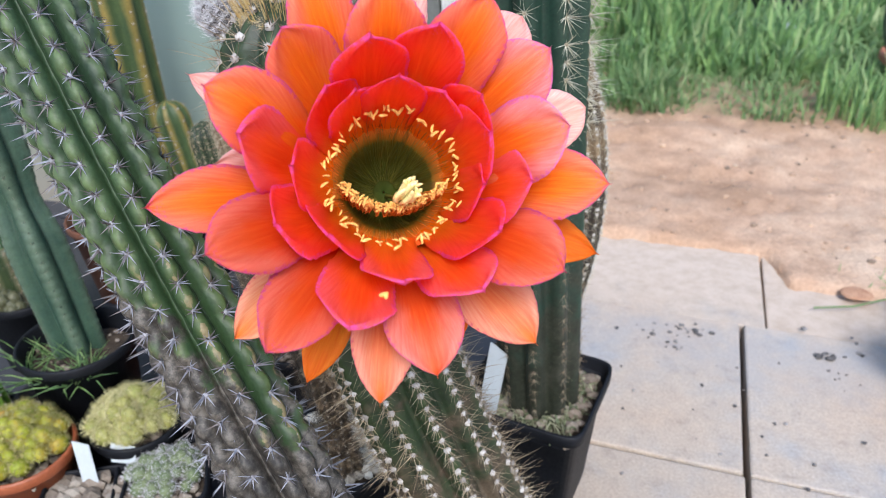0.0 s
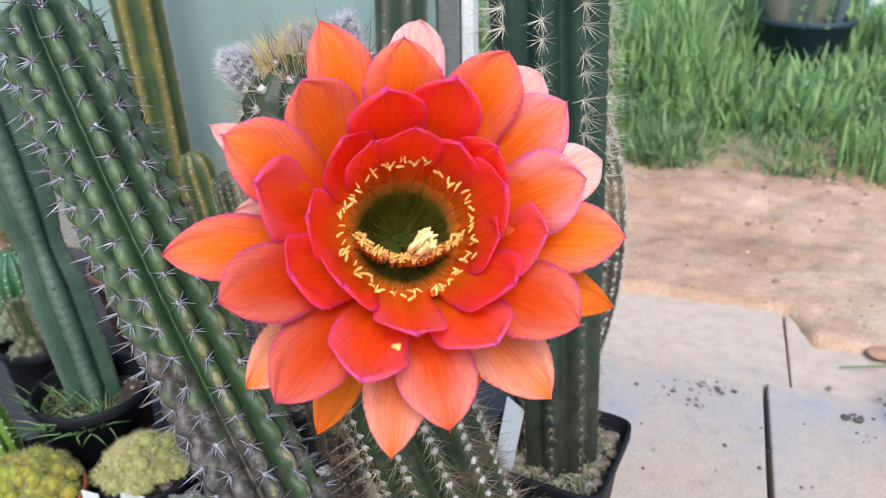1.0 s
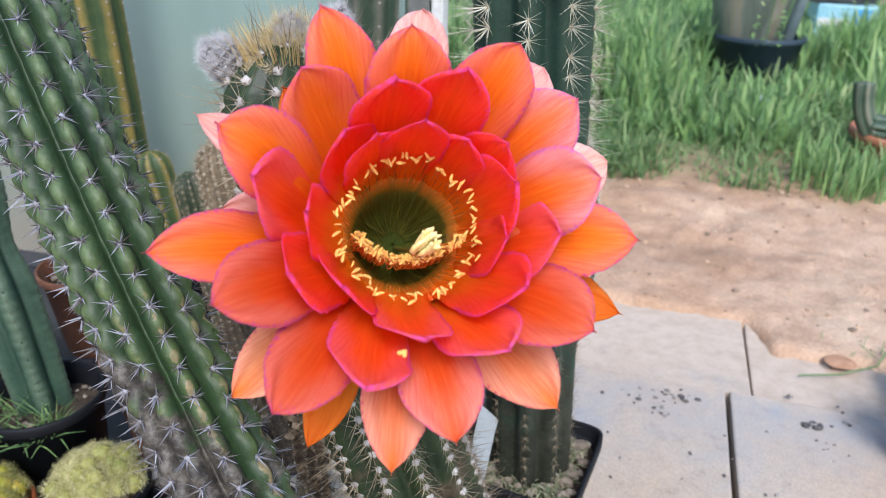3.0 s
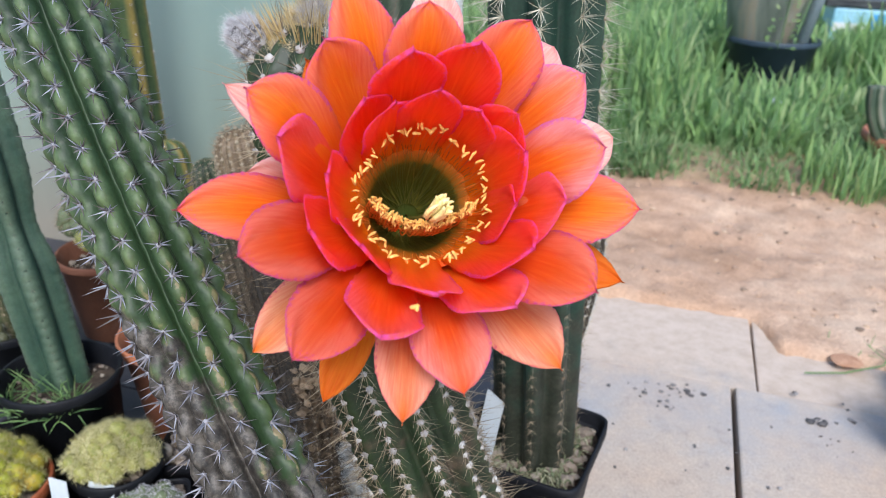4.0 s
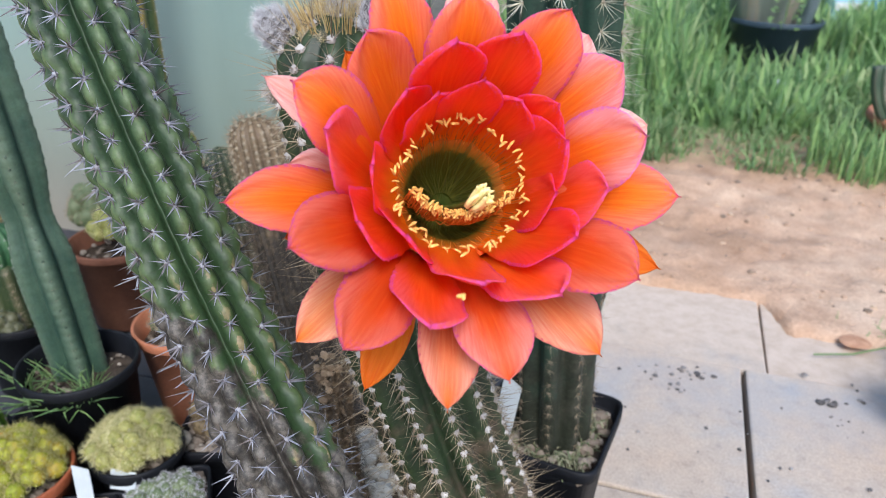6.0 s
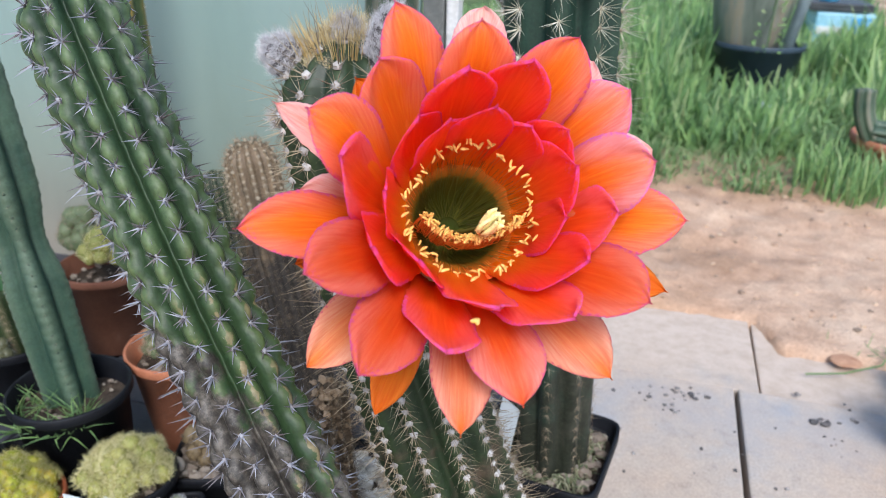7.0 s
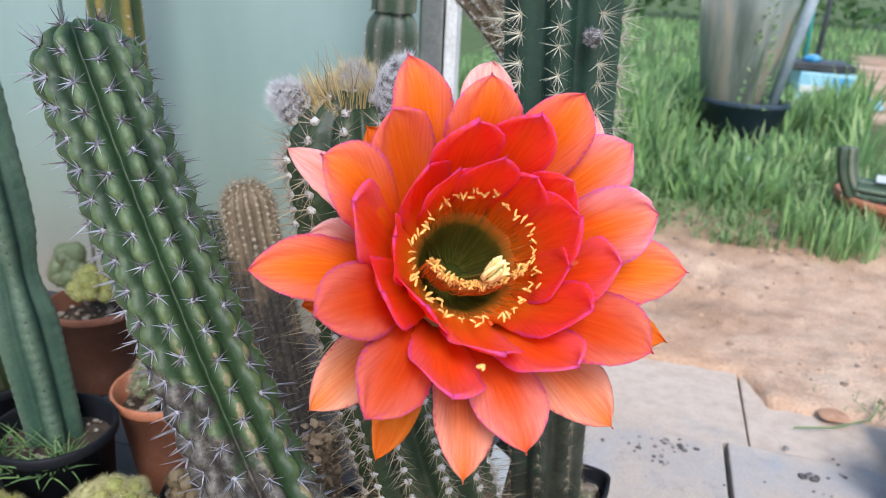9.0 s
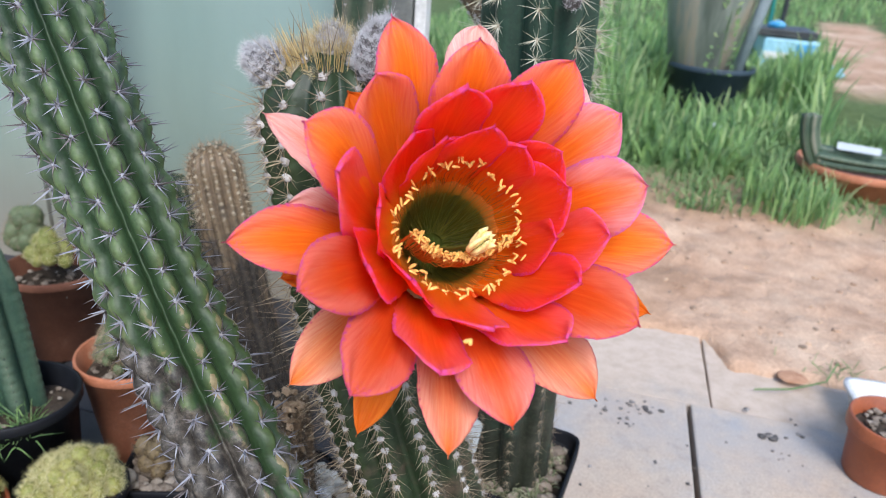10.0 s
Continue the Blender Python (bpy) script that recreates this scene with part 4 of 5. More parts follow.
for k in range(150):
    a = rnd.uniform(0, 6.283)
    strand(greens, [fl(0.005, a + rnd.uniform(-0.3, 0.3), -0.042), fl(0.0135, a + rnd.uniform(-0.15, 0.15), -0.0335), fl(0.0185, a, -0.020)], 0.00018)
for k in range(90):
    a = rnd.uniform(0, 6.283)
    reach = rnd.uniform(0.0225, 0.0258)
    strand(greens, [fl(0.0165, a + rnd.uniform(-0.05, 0.05), -0.026), fl(0.0200, a, -0.0175), fl(reach, a + rnd.uniform(-0.06, 0.06), -0.0075 - 0.004 * math.sin(a))], 0.00009)
part("filaments", fils.mesh("filaments", M_FILAMENT, True), flower, "orange-red stamen threads", "stuff")
part("inner_filaments", greens.mesh("inner_filaments", M_FILGREEN, True), flower, "green threads lining the throat", "stuff")
stig = Soup()
sa = radians(-73)
tip, root_p = fl(0.0095, sa, 0.012), fl(0.002, sa, -0.042)
style = Soup()
strand(style, [root_p, fl(0.006, sa, -0.02), fl(0.0085, sa, 0.004), tip], 0.0010)
part("style", style.mesh("style", M_FILGREEN, True), flower, "greenish style in the throat")
lean = (F_N * 0.75 + F_R * 0.45 + F_U * 0.45).normalized()
for k in range(13):
    a = k * 2.399
    q = math.sqrt(k / 13)
    e1 = lean.orthogonal().normalized()
    e2 = lean.cross(e1)
    off = (e1 * math.cos(a) + e2 * math.sin(a)) * 0.0038 * q
    grain(stig, tip + off + lean * (0.0030 - 0.0016 * q), lean + off * 80 * q, 0.0100, 0.0015)
part("stigma", stig.mesh("stigma", M_STIGMA, True), flower, "cream-yellow lobed stigma", "")
grainy = Soup()
grain(grainy, fl(0.046, radians(-103), 0.0345), F_R * 1 + F_U * 0.2, 0.0034, 0.0009)
grain(grainy, fl(0.0465, radians(-102), 0.0350), F_U * 1 + F_R * 0.3, 0.0022, 0.0009)
part("fallen_anther", grainy.mesh("fallen_anther", M_ANTHER, True), flower, "a single anther fallen on a petal")

# tube behind the petals, with scales and hairs, reaching back to the stem
M_TUBE = surface("floral_tube", [(0.3, (0.20, 0.07, 0.02)), (0.7, (0.34, 0.10, 0.03))], 90, 0.6, 400, 0.4, 0.001)
ax = bezier(F_C - F_N * 0.018, F_C - F_N * 0.075, Vector((-0.0029, 0.392, 0.411)), 16)
verts, faces = [], []
for k, p in enumerate(ax):
    d = (ax[min(k + 1, 15)] - ax[max(k - 1, 0)]).normalized()
    a = F_R if k == 0 else a
    a, rr = (a - d * a.dot(d)).normalized(), 0.0265 - 0.0135 * min(1, k / 7)
    c = d.cross(a)
    verts += [(p + (a * math.cos(t) + c * math.sin(t)) * rr * (1 + 0.08 * math.sin(5 * t + k)))[:] for t in np.linspace(0, 2 * math.pi, 20, endpoint=False)]
faces = [(k * 20 + j, k * 20 + (j + 1) % 20, k * 20 + 20 + (j + 1) % 20, k * 20 + 20 + j) for k in range(15) for j in range(20)]
part("floral_tube", mesh("floral_tube", verts, faces, M_TUBE), flower, "reddish tube with dark woolly hairs")
hairs = Soup()
for k in range(500):
    i = rnd.randrange(3, 15)
    d = Vector((rnd.gauss(0, 1), rnd.gauss(0, 1), rnd.gauss(0, 1)))
    t = (ax[i] - ax[i - 1]).normalized()
    d = (d - t * d.dot(t)).normalized()
    hairs.hair(ax[i] + d * 0.009, d - t * 0.8, Vector((rnd.gauss(0, 0.002), rnd.gauss(0, 0.002), rnd.gauss(0, 0.002))), rnd.uniform(0.005, 0.012), 0.00016)
part("hairs", hairs.mesh("hairs", M_SPINE_BROWN), flower, "", "stuff")

# ---- the cacti ----
left = cactus("columnar_cactus", "tall leaning green columnar cactus, corky grey towards its base",
              column((0.113, 0.272, 0.055), (-0.081, 0.338, 0.3139), (-0.2055, 0.3953, 0.5768), 0.0308, 11, 0.52, 0.0182, 0.20, 0.028, -0.08, 0.45, 14, 0.003, 0.0, 0.40, smooth_to=0.15),
              M_SKIN_LEFT, True, 0.0017, M_WOOL_BLUE, dict(count=9, length=0.0078, width=0.00074, centre=2, centre_len=0.0150, spread=0.45, jitter=0.40), M_SPINE_GREY, lo=0.1)
stem = cactus("flowering_cactus", "dark green spiny cactus stem carrying the flower, woolly buds on top",
              column((0.100, 0.450, 0.050), (-0.0264, 0.405, 0.335), (-0.0313, 0.3894, 0.5588), 0.0425, 12, 0.24, 0.0100, 0.14, 0.046, 0.0, 0.8, 8, 0.003, 0.3, 0.0),
              M_SKIN_STEM, True, 0.0025, M_WOOL_WHITE, dict(count=10, length=0.0120, width=0.00030, centre=2, centre_len=0.026, spread=0.55, jitter=0.4), M_SPINE_TAN, fuzz=24)
right_shape = column((0.0737, 0.6286, 0.0869), (0.0633, 0.605, 0.3676), (0.0406, 0.5619, 0.8287), 0.0440, 9, 0.30, 0.0150, 0.05, 0.04, 0.10, 0.85, 8, 0.006, 0.0, 0.3)
right = cactus("columnar_cactus", "dark green upright columnar cactus with straw-coloured spines in a square pot", right_shape,
               M_SKIN_BACK, True, 0.0016, M_WOOL_TAN, dict(count=11, length=0.0145, width=0.00034, centre=4, centre_len=0.027, spread=0.65), M_SPINE_PALE, lo=0.52)
low_spines = Soup()
for place, out, along, f in right_shape[3]:
    if f < 0.52:
        spine_star(low_spines, place, out, along, 7, 0.0085, 0.00022, 1, 0.013, 0.6)
part("lower_spines", low_spines.mesh("lower_spines", M_SPINE_TAN), right, "dull older spines", "stuff")

# woolly buds on the flowering stem
def wool_bud(at, way, size, name="wool_bud", mat=M_WOOL_GREY, hairs_n=2600, parent=None, long=1.3, core_mat=None):
    way = Vector(way).normalized()
    core, fur = Soup(), Soup()
    v, f = ico(3)
    turn = way.to_track_quat("Z", "Y").to_matrix()
    pts = [Vector(at) + turn @ Vector((p[0] * size, p[1] * size, p[2] * size * long)) for p in v * (1 + 0.08 * np.random.uniform(-1, 1, (len(v), 1))) * 0.8]
    core.add([p[:] for p in pts], f)
    for _ in range(hairs_n):
        p = pts[random.randrange(len(pts))]
        out = (p - Vector(at)).normalized()
        lock = noise.noise_vector(p * 300) * 0.7
        swirl = out.cross(way) * random.uniform(-1.1, 1.1) + way * random.uniform(-0.1, 0.9) + lock * 1.6
        fur.hair(p, out * 0.16 + swirl, way * 0.001 - out * 0.0018 + Vector([random.gauss(0, 0.0022) for _ in range(3)]), size * random.uniform(0.18, 0.40) * (1.0 if mat is M_WOOL_GREY else 1.6), 0.00008 if mat is M_WOOL_GREY else 0.00011)
    bud = part(name, core.mesh(name, core_mat or (M_WOOL_CORE if mat is M_WOOL_GREY else M_WOOL_TAN), True), parent, "grey woolly flower bud" if mat is M_WOOL_GREY else "pale woolly tuft")
    part("wool", fur.mesh("wool", mat), bud, "", "stuff")


wool_bud((-0.0627, 0.3784, 0.5458), (-0.7, -0.25, 0.65), 0.0122, parent=stem, hairs_n=12000)
wool_bud((-0.0058, 0.3696, 0.5583), (0.3, -0.2, 0.95), 0.0120, parent=stem, hairs_n=14000, long=1.75)
wool_bud((-0.032, 0.3835, 0.5584), (0.0, -0.1, 1.0), 0.0085, mat=M_WOOL_WHITE, hairs_n=2600, parent=stem)
wool_bud((-0.0668, 0.3759, 0.5147), (-0.9, -0.3, 0.3), 0.006, mat=M_WOOL_WHITE, hairs_n=1500, parent=stem)
wool_bud((0.0765, 0.5436, 0.578), (0.3, -0.9, 0.1), 0.0075, hairs_n=400, parent=right)
wool_bud((-0.0333, 0.3884, 0.5468), (0, 0, 1), 0.017, name="crown_wool", mat=M_WOOL_CREAM, hairs_n=4500, parent=stem)
for k in range(14):
    a = k * 0.449 + random.uniform(-0.2, 0.2)
    wool_bud((-0.0336 + 0.019 * math.cos(a), 0.3887 + 0.019 * math.sin(a), 0.5429 + random.uniform(-0.003, 0.003)), (math.cos(a), math.sin(a), 1.2), random.uniform(0.0045, 0.0065), name="crown_tuft", mat=M_WOOL_CREAM, hairs_n=700, parent=stem)
crown = Soup()
for _ in range(420):
    a = random.uniform(0, 6.28)
    p = Vector((-0.0341, 0.3883, 0.5489)) + Vector((math.cos(a), math.sin(a), 0)) * random.uniform(0, 0.026)
    crown.spike(p, p + Vector((math.cos(a) * 0.5, math.sin(a) * 0.5, 1)).normalized() * random.uniform(0.008, 0.022), 0.00036)
part("crown_spines", crown.mesh("crown_spines", M_SPINE_GOLD), stem, "yellowish young spines", "stuff")

far_left = cactus("columnar_cactus", "smooth bluish-green columnar cactus leaning out of a round black pot",
                  column((-0.440, 0.5718, 0.1223), (-0.457, 0.573, 0.31), (-0.508, 0.577, 0.655), 0.036, 5, 0.40, 0.0125, 0.07, 0.03, 0.22, 0.9, 12, 0.003, 0.0, 0.25, neck=(0.232, 0.26, 0.035)),
                  M_SKIN_GREYGREEN, True, 0.0013, M_WOOL_DARK, dict(count=3, length=0.003, width=0.0002, centre=0), M_SPINE_TAN)
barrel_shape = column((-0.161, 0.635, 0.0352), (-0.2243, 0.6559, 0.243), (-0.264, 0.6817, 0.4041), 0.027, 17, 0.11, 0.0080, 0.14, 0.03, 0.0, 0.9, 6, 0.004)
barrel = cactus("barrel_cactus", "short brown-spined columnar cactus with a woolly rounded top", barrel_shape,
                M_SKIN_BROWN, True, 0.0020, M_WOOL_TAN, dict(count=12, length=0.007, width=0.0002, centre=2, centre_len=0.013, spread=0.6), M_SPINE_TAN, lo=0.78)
# spines below 0.78 of the height are darker brown
low_spines = Soup()
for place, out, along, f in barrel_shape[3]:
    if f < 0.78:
        spine_star(low_spines, place, out, along, 9, 0.008, 0.0002, 2, 0.016, 0.6)
part("lower_spines", low_spines.mesh("lower_spines", M_SPINE_BROWN), barrel, "dark brown spines on the lower stem", "stuff")
barrel2 = cactus("barrel_cactus", "short green-brown columnar cactus beside the brown one",
                 column((-0.2684, 0.7075, 0.0493), (-0.3142, 0.7253, 0.2253), (-0.3424, 0.7368, 0.3472), 0.020, 14, 0.18, 0.009, 0.1, 0.028, 0.0, 0.9, 6, 0.004),
                 M_SKIN_STEM, True, 0.0011, M_WOOL_TAN, dict(count=7, length=0.007, width=0.00024, centre=0), M_SPINE_TAN)
back_a = cactus("columnar_cactus", "slender green column with yellowing rib edges against the wall",
                column((-0.6187, 0.9856, 0.0987), (-0.5968, 0.9578, 0.447), (-0.5891, 0.9226, 0.8963), 0.036, 6, 0.30, 0.02, 0.06, 0.03, 0.0, 1.0, 8, 0.008, 0.0, 0.2),
                M_SKIN_YELLOW, True, 0.0016, M_WOOL_WHITE, dict(count=5, length=0.006, width=0.0003, centre=0), M_SPINE_TAN, "columns by the wall")
back_b = cactus("columnar_cactus", "short green column with a rounded top by the wall",
                column((-0.532, 0.9658, 0.0602), (-0.5327, 0.9565, 0.1803), (-0.5493, 0.9485, 0.2896), 0.027, 7, 0.25, 0.018, 0.08, 0.03, 0.0, 1.0, 8, 0.006, 0.0, 0.2),
                M_SKIN_YELLOW, True, 0.0016, M_WOOL_WHITE, dict(count=6, length=0.007, width=0.0003, centre=0), M_SPINE_TAN, "columns by the wall")
bgc = cactus("columnar_cactus", "grey-green column with pale cork patches by the wall",
             column((-0.2274, 0.978, 0.0377), (-0.2077, 0.9597, 0.2661), (-0.1839, 0.9298, 0.5758), 0.034, 7, 0.2, 0.02, 0.05, 0.03, 0.0, 1.0, 8, 0.008),
             M_SKIN_GREYCORK, True, 0.0018, M_WOOL_WHITE, dict(count=5, length=0.006, width=0.0003, centre=0), M_SPINE_TAN, "columns by the wall")
sv, sf, su, sa_ = column((-0.1844, 0.9303, 0.5688), (-0.1791, 0.9228, 0.6634), (-0.1724, 0.916, 0.8132), 0.029, 7, 0.2, 0.02, 0.05, 0.03, 0.0, 1.0, 8, 0.008)
part("upper_stem", mesh("upper_stem", sv, sf, M_SKIN_GREYCORK, su), bgc, "younger joint grown from the top")
leaning = cactus("leaning_cactus", "thin grey-woolled cactus stem leaning behind the dark column",
                 column((0.0459, 0.7455, 0.0783), (0.2075, 0.7502, 0.4687), (-0.1943, 0.764, 0.7122), 0.022, 12, 0.15, 0.01, 0.1, 0.02, 0.0, 0.9, 6, 0.006),
                 M_SKIN_BROWN, True, 0.0018, M_WOOL_WHITE, dict(count=8, length=0.009, width=0.00025, centre=0), M_SPINE_PALE)
lime = cactus("small_cactus", "bright green young cactus dotted with white areoles",
              column((-0.494, 0.4757, 0.0884), (-0.498, 0.4749, 0.139), (-0.5227, 0.4775, 0.2065), 0.030, 13, 0.2, 0.009, 0.12, 0.035, 0.0, 0.9, 6, 0.004),
              M_SKIN_LIME, True, 0.0014, M_WOOL_WHITE, dict(count=7, length=0.005, width=0.0002, centre=0), M_SPINE_TAN)
globe = cactus("grafted_cactus", "green globe cactus grafted on an olive spiny stock",
               column((-0.6477, 0.6858, 0.1584), (-0.6457, 0.6838, 0.1843), (-0.6417, 0.6797, 0.2349), 0.036, 13, 0.16, 0.010, 0.12, 0.04, 0.25, 0.9, 6, 0.004),
               M_SKIN_GLOBE, True, 0.0014, M_WOOL_WHITE, dict(count=6, length=0.004, width=0.00025, centre=0), M_SPINE_TAN)
sv, sf, su, sa_ = column((-0.6274, 0.6858, 0.0854), (-0.6293, 0.6828, 0.1256), (-0.6376, 0.6835, 0.1846), 0.031, 8, 0.25, 0.01, 0.1, 0.01, 0.0, 0.9, 6, 0.004)
part("stock", mesh("stock", sv, sf, M_SKIN_STOCK, su), globe, "ribbed olive-green grafting stock")
sp = Soup()
for place, out, along, f in sa_:
    spine_star(sp, place, out, along, 7, 0.009, 0.00028, 1, 0.012)
part("stock_spines", sp.mesh("stock_spines", M_SPINE_TAN), globe, "", "stuff")
stump = cactus("dead_cactus", "dried brown spiny cactus stem with a papery tan remnant", column((-0.1015, 0.5246, 0.062), (-0.1032, 0.5101, 0.1716), (-0.1033, 0.497, 0.2631), 0.0135, 9, 0.3, 0.009, 0.3, 0.016, 0.0, 0.9, 8, 0.0025, lump=0.6),
               M_BARK, True, 0.0012, M_WOOL_TAN, dict(count=8, length=0.011, width=0.00024, centre=2, centre_len=0.019, spread=0.6, jitter=0.5), M_SPINE_BROWN)
scrap = Soup()
for k in range(26):
    q = Vector((random.gauss(0, 0.005), random.gauss(0, 0.004), random.gauss(0, 0.010)))
    scrap.blob((-0.1035 + q.x, 0.4880 + q.y, 0.2504 + q.z), (random.uniform(0.002, 0.005), random.uniform(0.001, 0.003), random.uniform(0.002, 0.005)), 2, 0.35)
part("dried_remnant", scrap.mesh("dried_remnant", M_SCRAP), stump, "papery tan dried remnant", "stuff")

M_SKIN_GREYCLUMP = surface("grey_green_skin", [(0.3, (0.07, 0.10, 0.045)), (0.7, (0.15, 0.18, 0.09))], 60, 0.6, 400, 0.3, 0.0006)
M_SKIN_BROWNISH = surface("brownish_skin", [(0.3, (0.10, 0.07, 0.035)), (0.7, (0.20, 0.15, 0.08))], 60, 0.6, 400, 0.3, 0.0006)


def clump(label, at, spread, height, heads, size, skin, spine_mat, name="cactus_clump", spines_n=4, spine_len=0.0035):
    """A cushion of small round heads set with short spines."""
    root = thing(name, label, "cactus", "", at)
    sp = Soup()
    for k in range(heads):
        body = Soup()
        q = math.sqrt((k + 0.5) / heads)
        a = k * 2.399 + random.uniform(-0.2, 0.2)
        c = Vector((at[0] + spread[0] * q * math.cos(a), at[1] + spread[1] * q * math.sin(a), at[2] + height * (1 - 0.75 * q * q) + size * random.uniform(-0.75, 0.75)))
        s = size * random.uniform(0.75, 1.2)
        v, f = ico(2)
        k2 = 1 + 0.10 * np.random.uniform(-1, 1, (len(v), 1))
        body.add(v * s * np.array((1, 1, 1.15)) * k2 + np.array(c[:]), f)
        part("head", body.mesh("head", skin, True), root)
        for p in v:
            if p[2] > -0.35:
                out = Vector(p)
                base = c + out * s * 0.98
                for _ in range(spines_n):
                    d = (out + Vector([random.gauss(0, 0.65) for _ in range(3)])).normalized()
                    sp.spike(base, base + d * spine_len * random.uniform(0.6, 1.2), 0.00022)
    part("spines", sp.mesh("spines", spine_mat), root, "", "stuff")
    return root


# ---- pots and small plants, near to far ----
round_pot((0.106, 0.268, 0), 0.085, 0.06, 0.081, M_BLACKPOT, "round black plastic pot holding the leaning cactus")
round_pot((0.100, 0.452, 0), 0.075, 0.055, 0.084, M_BLACKPOT, "round black plastic pot under the flowering cactus")
square_pot((0.0695, 0.6226, 0), 0.064, 0.048, 0.143, M_BLACKPOT, "square black plastic pot filled with pale grit", radians(-10.4), 0.88)
round_pot((-0.429, 0.559, 0), 0.062, 0.047, 0.155, M_BLACKPOT, "round black plastic pot with soil and grass sprigs", fill=0.87, stones=30, stone=0.004)
round_pot((-0.372, 0.671, 0), 0.061, 0.037, 0.150, M_TERRA, "terracotta clay pot with a small spiny cactus", fill=0.85)
round_pot((-0.154, 0.633, 0), 0.045, 0.036, 0.055, M_BLACKPOT, "low black pot holding the brown columnar cactus")
round_pot((-0.252, 0.707, 0), 0.038, 0.03, 0.068, M_BLACKPOT, "black pot holding the green-brown column")
round_pot((-0.416, 0.444, 0), 0.052, 0.04, 0.105, M_PLASTIC_TERRA, "orange plastic pot with a yellow cactus cushion", stones=90, stone=0.008)
round_pot((-0.329, 0.509, 0), 0.046, 0.036, 0.104, M_BLACKPOT, "small dark pot with a pale yellow cactus cushion")
square_pot((-0.277, 0.469, 0), 0.045, 0.036, 0.081, M_BLACKPOT, "small square black pot with a grey-green cactus cushion", radians(30), 0.9)
square_pot((-0.333, 0.421, 0), 0.040, 0.032, 0.082, M_BLACKPOT, "small square black pot full of tan grit", radians(25), 0.9, 90, 0.010)
round_pot((-0.495, 0.477, 0), 0.036, 0.03, 0.104, M_BLACKPOT, "small black pot with a bright green cactus")
round_pot((-0.458, 0.511, 0), 0.026, 0.02, 0.103, M_BLACKPOT, "tiny empty black pot")
round_pot((-0.630, 0.684, 0), 0.06, 0.048, 0.111, M_BLACKPOT, "round black pot in shade with a grafted cactus")
round_pot((-0.618, 0.862, 0), 0.070, 0.05, 0.136, M_SHADED_CLAY, "brown clay pot with its shade in the colour, two small globe cacti")
round_pot((-0.616, 0.983, 0), 0.06, 0.045, 0.129, M_BLACKPOT, "black pot of the slender column")
round_pot((-0.519, 0.962, 0), 0.045, 0.035, 0.099, M_BLACKPOT, "black pot of the short column")
round_pot((-0.223, 0.973, 0), 0.06, 0.045, 0.097, M_BLACKPOT, "black pot of the grey-green column")
round_pot((0.050, 0.749, 0), 0.038, 0.03, 0.098, M_BLACKPOT, "narrow black pot behind the square one")
clump("pale yellow cactus cushion crowded with spiny heads", (-0.3319, 0.5081, 0.0966), (0.039, 0.036), 0.032, 56, 0.0082, M_SKIN_CLUMP, M_SPINE_CREAM, spines_n=11, spine_len=0.0078)
clump("golden yellow cactus cushion with orange spine tips", (-0.4216, 0.4495, 0.0988), (0.044, 0.038), 0.034, 60, 0.0080, M_SKIN_CLUMPY, M_SPINE_YELLOW, spines_n=9, spine_len=0.0070)
clump("grey-green cactus cushion with white spines", (-0.2755, 0.473, 0.0733), (0.036, 0.032), 0.022, 60, 0.0062, M_SKIN_GREYCLUMP, M_WOOL_GREY, spines_n=5, spine_len=0.0045)
square_pot((-0.120, 0.552, 0), 0.064, 0.052, 0.082, M_BLACKPOT, "square black pot of pale grit between the tall cacti", radians(-38), 0.95, 320, 0.009, M_PALEGRIT)
clump("dry brown-spined cactus cushion in the gritty pot", (-0.1308, 0.531, 0.0698), (0.028, 0.026), 0.035, 18, 0.012, M_SKIN_BROWNISH, M_SPINE_BROWN, spine_len=0.009)
clump("small greenish cactus in the terracotta pot", (-0.374, 0.672, 0.128), (0.034, 0.034), 0.062, 62, 0.0075, M_SKIN_GREYCLUMP, M_SPINE_TAN, spines_n=6, spine_len=0.007)
square_pot((-0.283, 0.574, 0), 0.038, 0.030, 0.082, M_BLACKPOT, "small square black pot of tan grit with a brown cactus", radians(15), 0.92, 90, 0.008)
clump("small brown globular cactus with rusty spines", (-0.290, 0.580, 0.078), (0.018, 0.016), 0.022, 12, 0.0105, M_SKIN_BROWNISH, M_SPINE_BROWN, spines_n=7, spine_len=0.007)
pebble = Soup()
pebble.blob((-0.3045, 0.548, 0.0865), (0.0095, 0.008, 0.009), 3, 0.02)
tagged(new("pebble", pebble.mesh("pebble", M_STONES, True)), "smooth pale round pebble on the small pot's grit", "stone")
clump("green globe cactus covered with short spines", (-0.662, 0.8676, 0.1480), (0.022, 0.018), 0.055, 16, 0.014, M_SKIN_GREYCLUMP, M_SPINE_TAN, spines_n=8, spine_len=0.007)
clump("pale globe cactus with woolly top", (-0.612, 0.850, 0.138), (0.026, 0.020), 0.040, 16, 0.011, M_SKIN_CLUMP, M_SPINE_CREAM, spines_n=9, spine_len=0.006)


clump("grey-green fuzzy small cactus in the shaded pot", (-0.6807, 0.6703, 0.1134), (0.018, 0.018), 0.035, 14, 0.013, M_SKIN_GREYCLUMP, M_WOOL_GREY, spines_n=6, spine_len=0.006)
clump("small green offset in the shaded pot", (-0.6173, 0.6443, 0.0994), (0.014, 0.012), 0.018, 9, 0.010, M_SKIN_STOCK, M_WOOL_DULL, spines_n=4, spine_len=0.005)
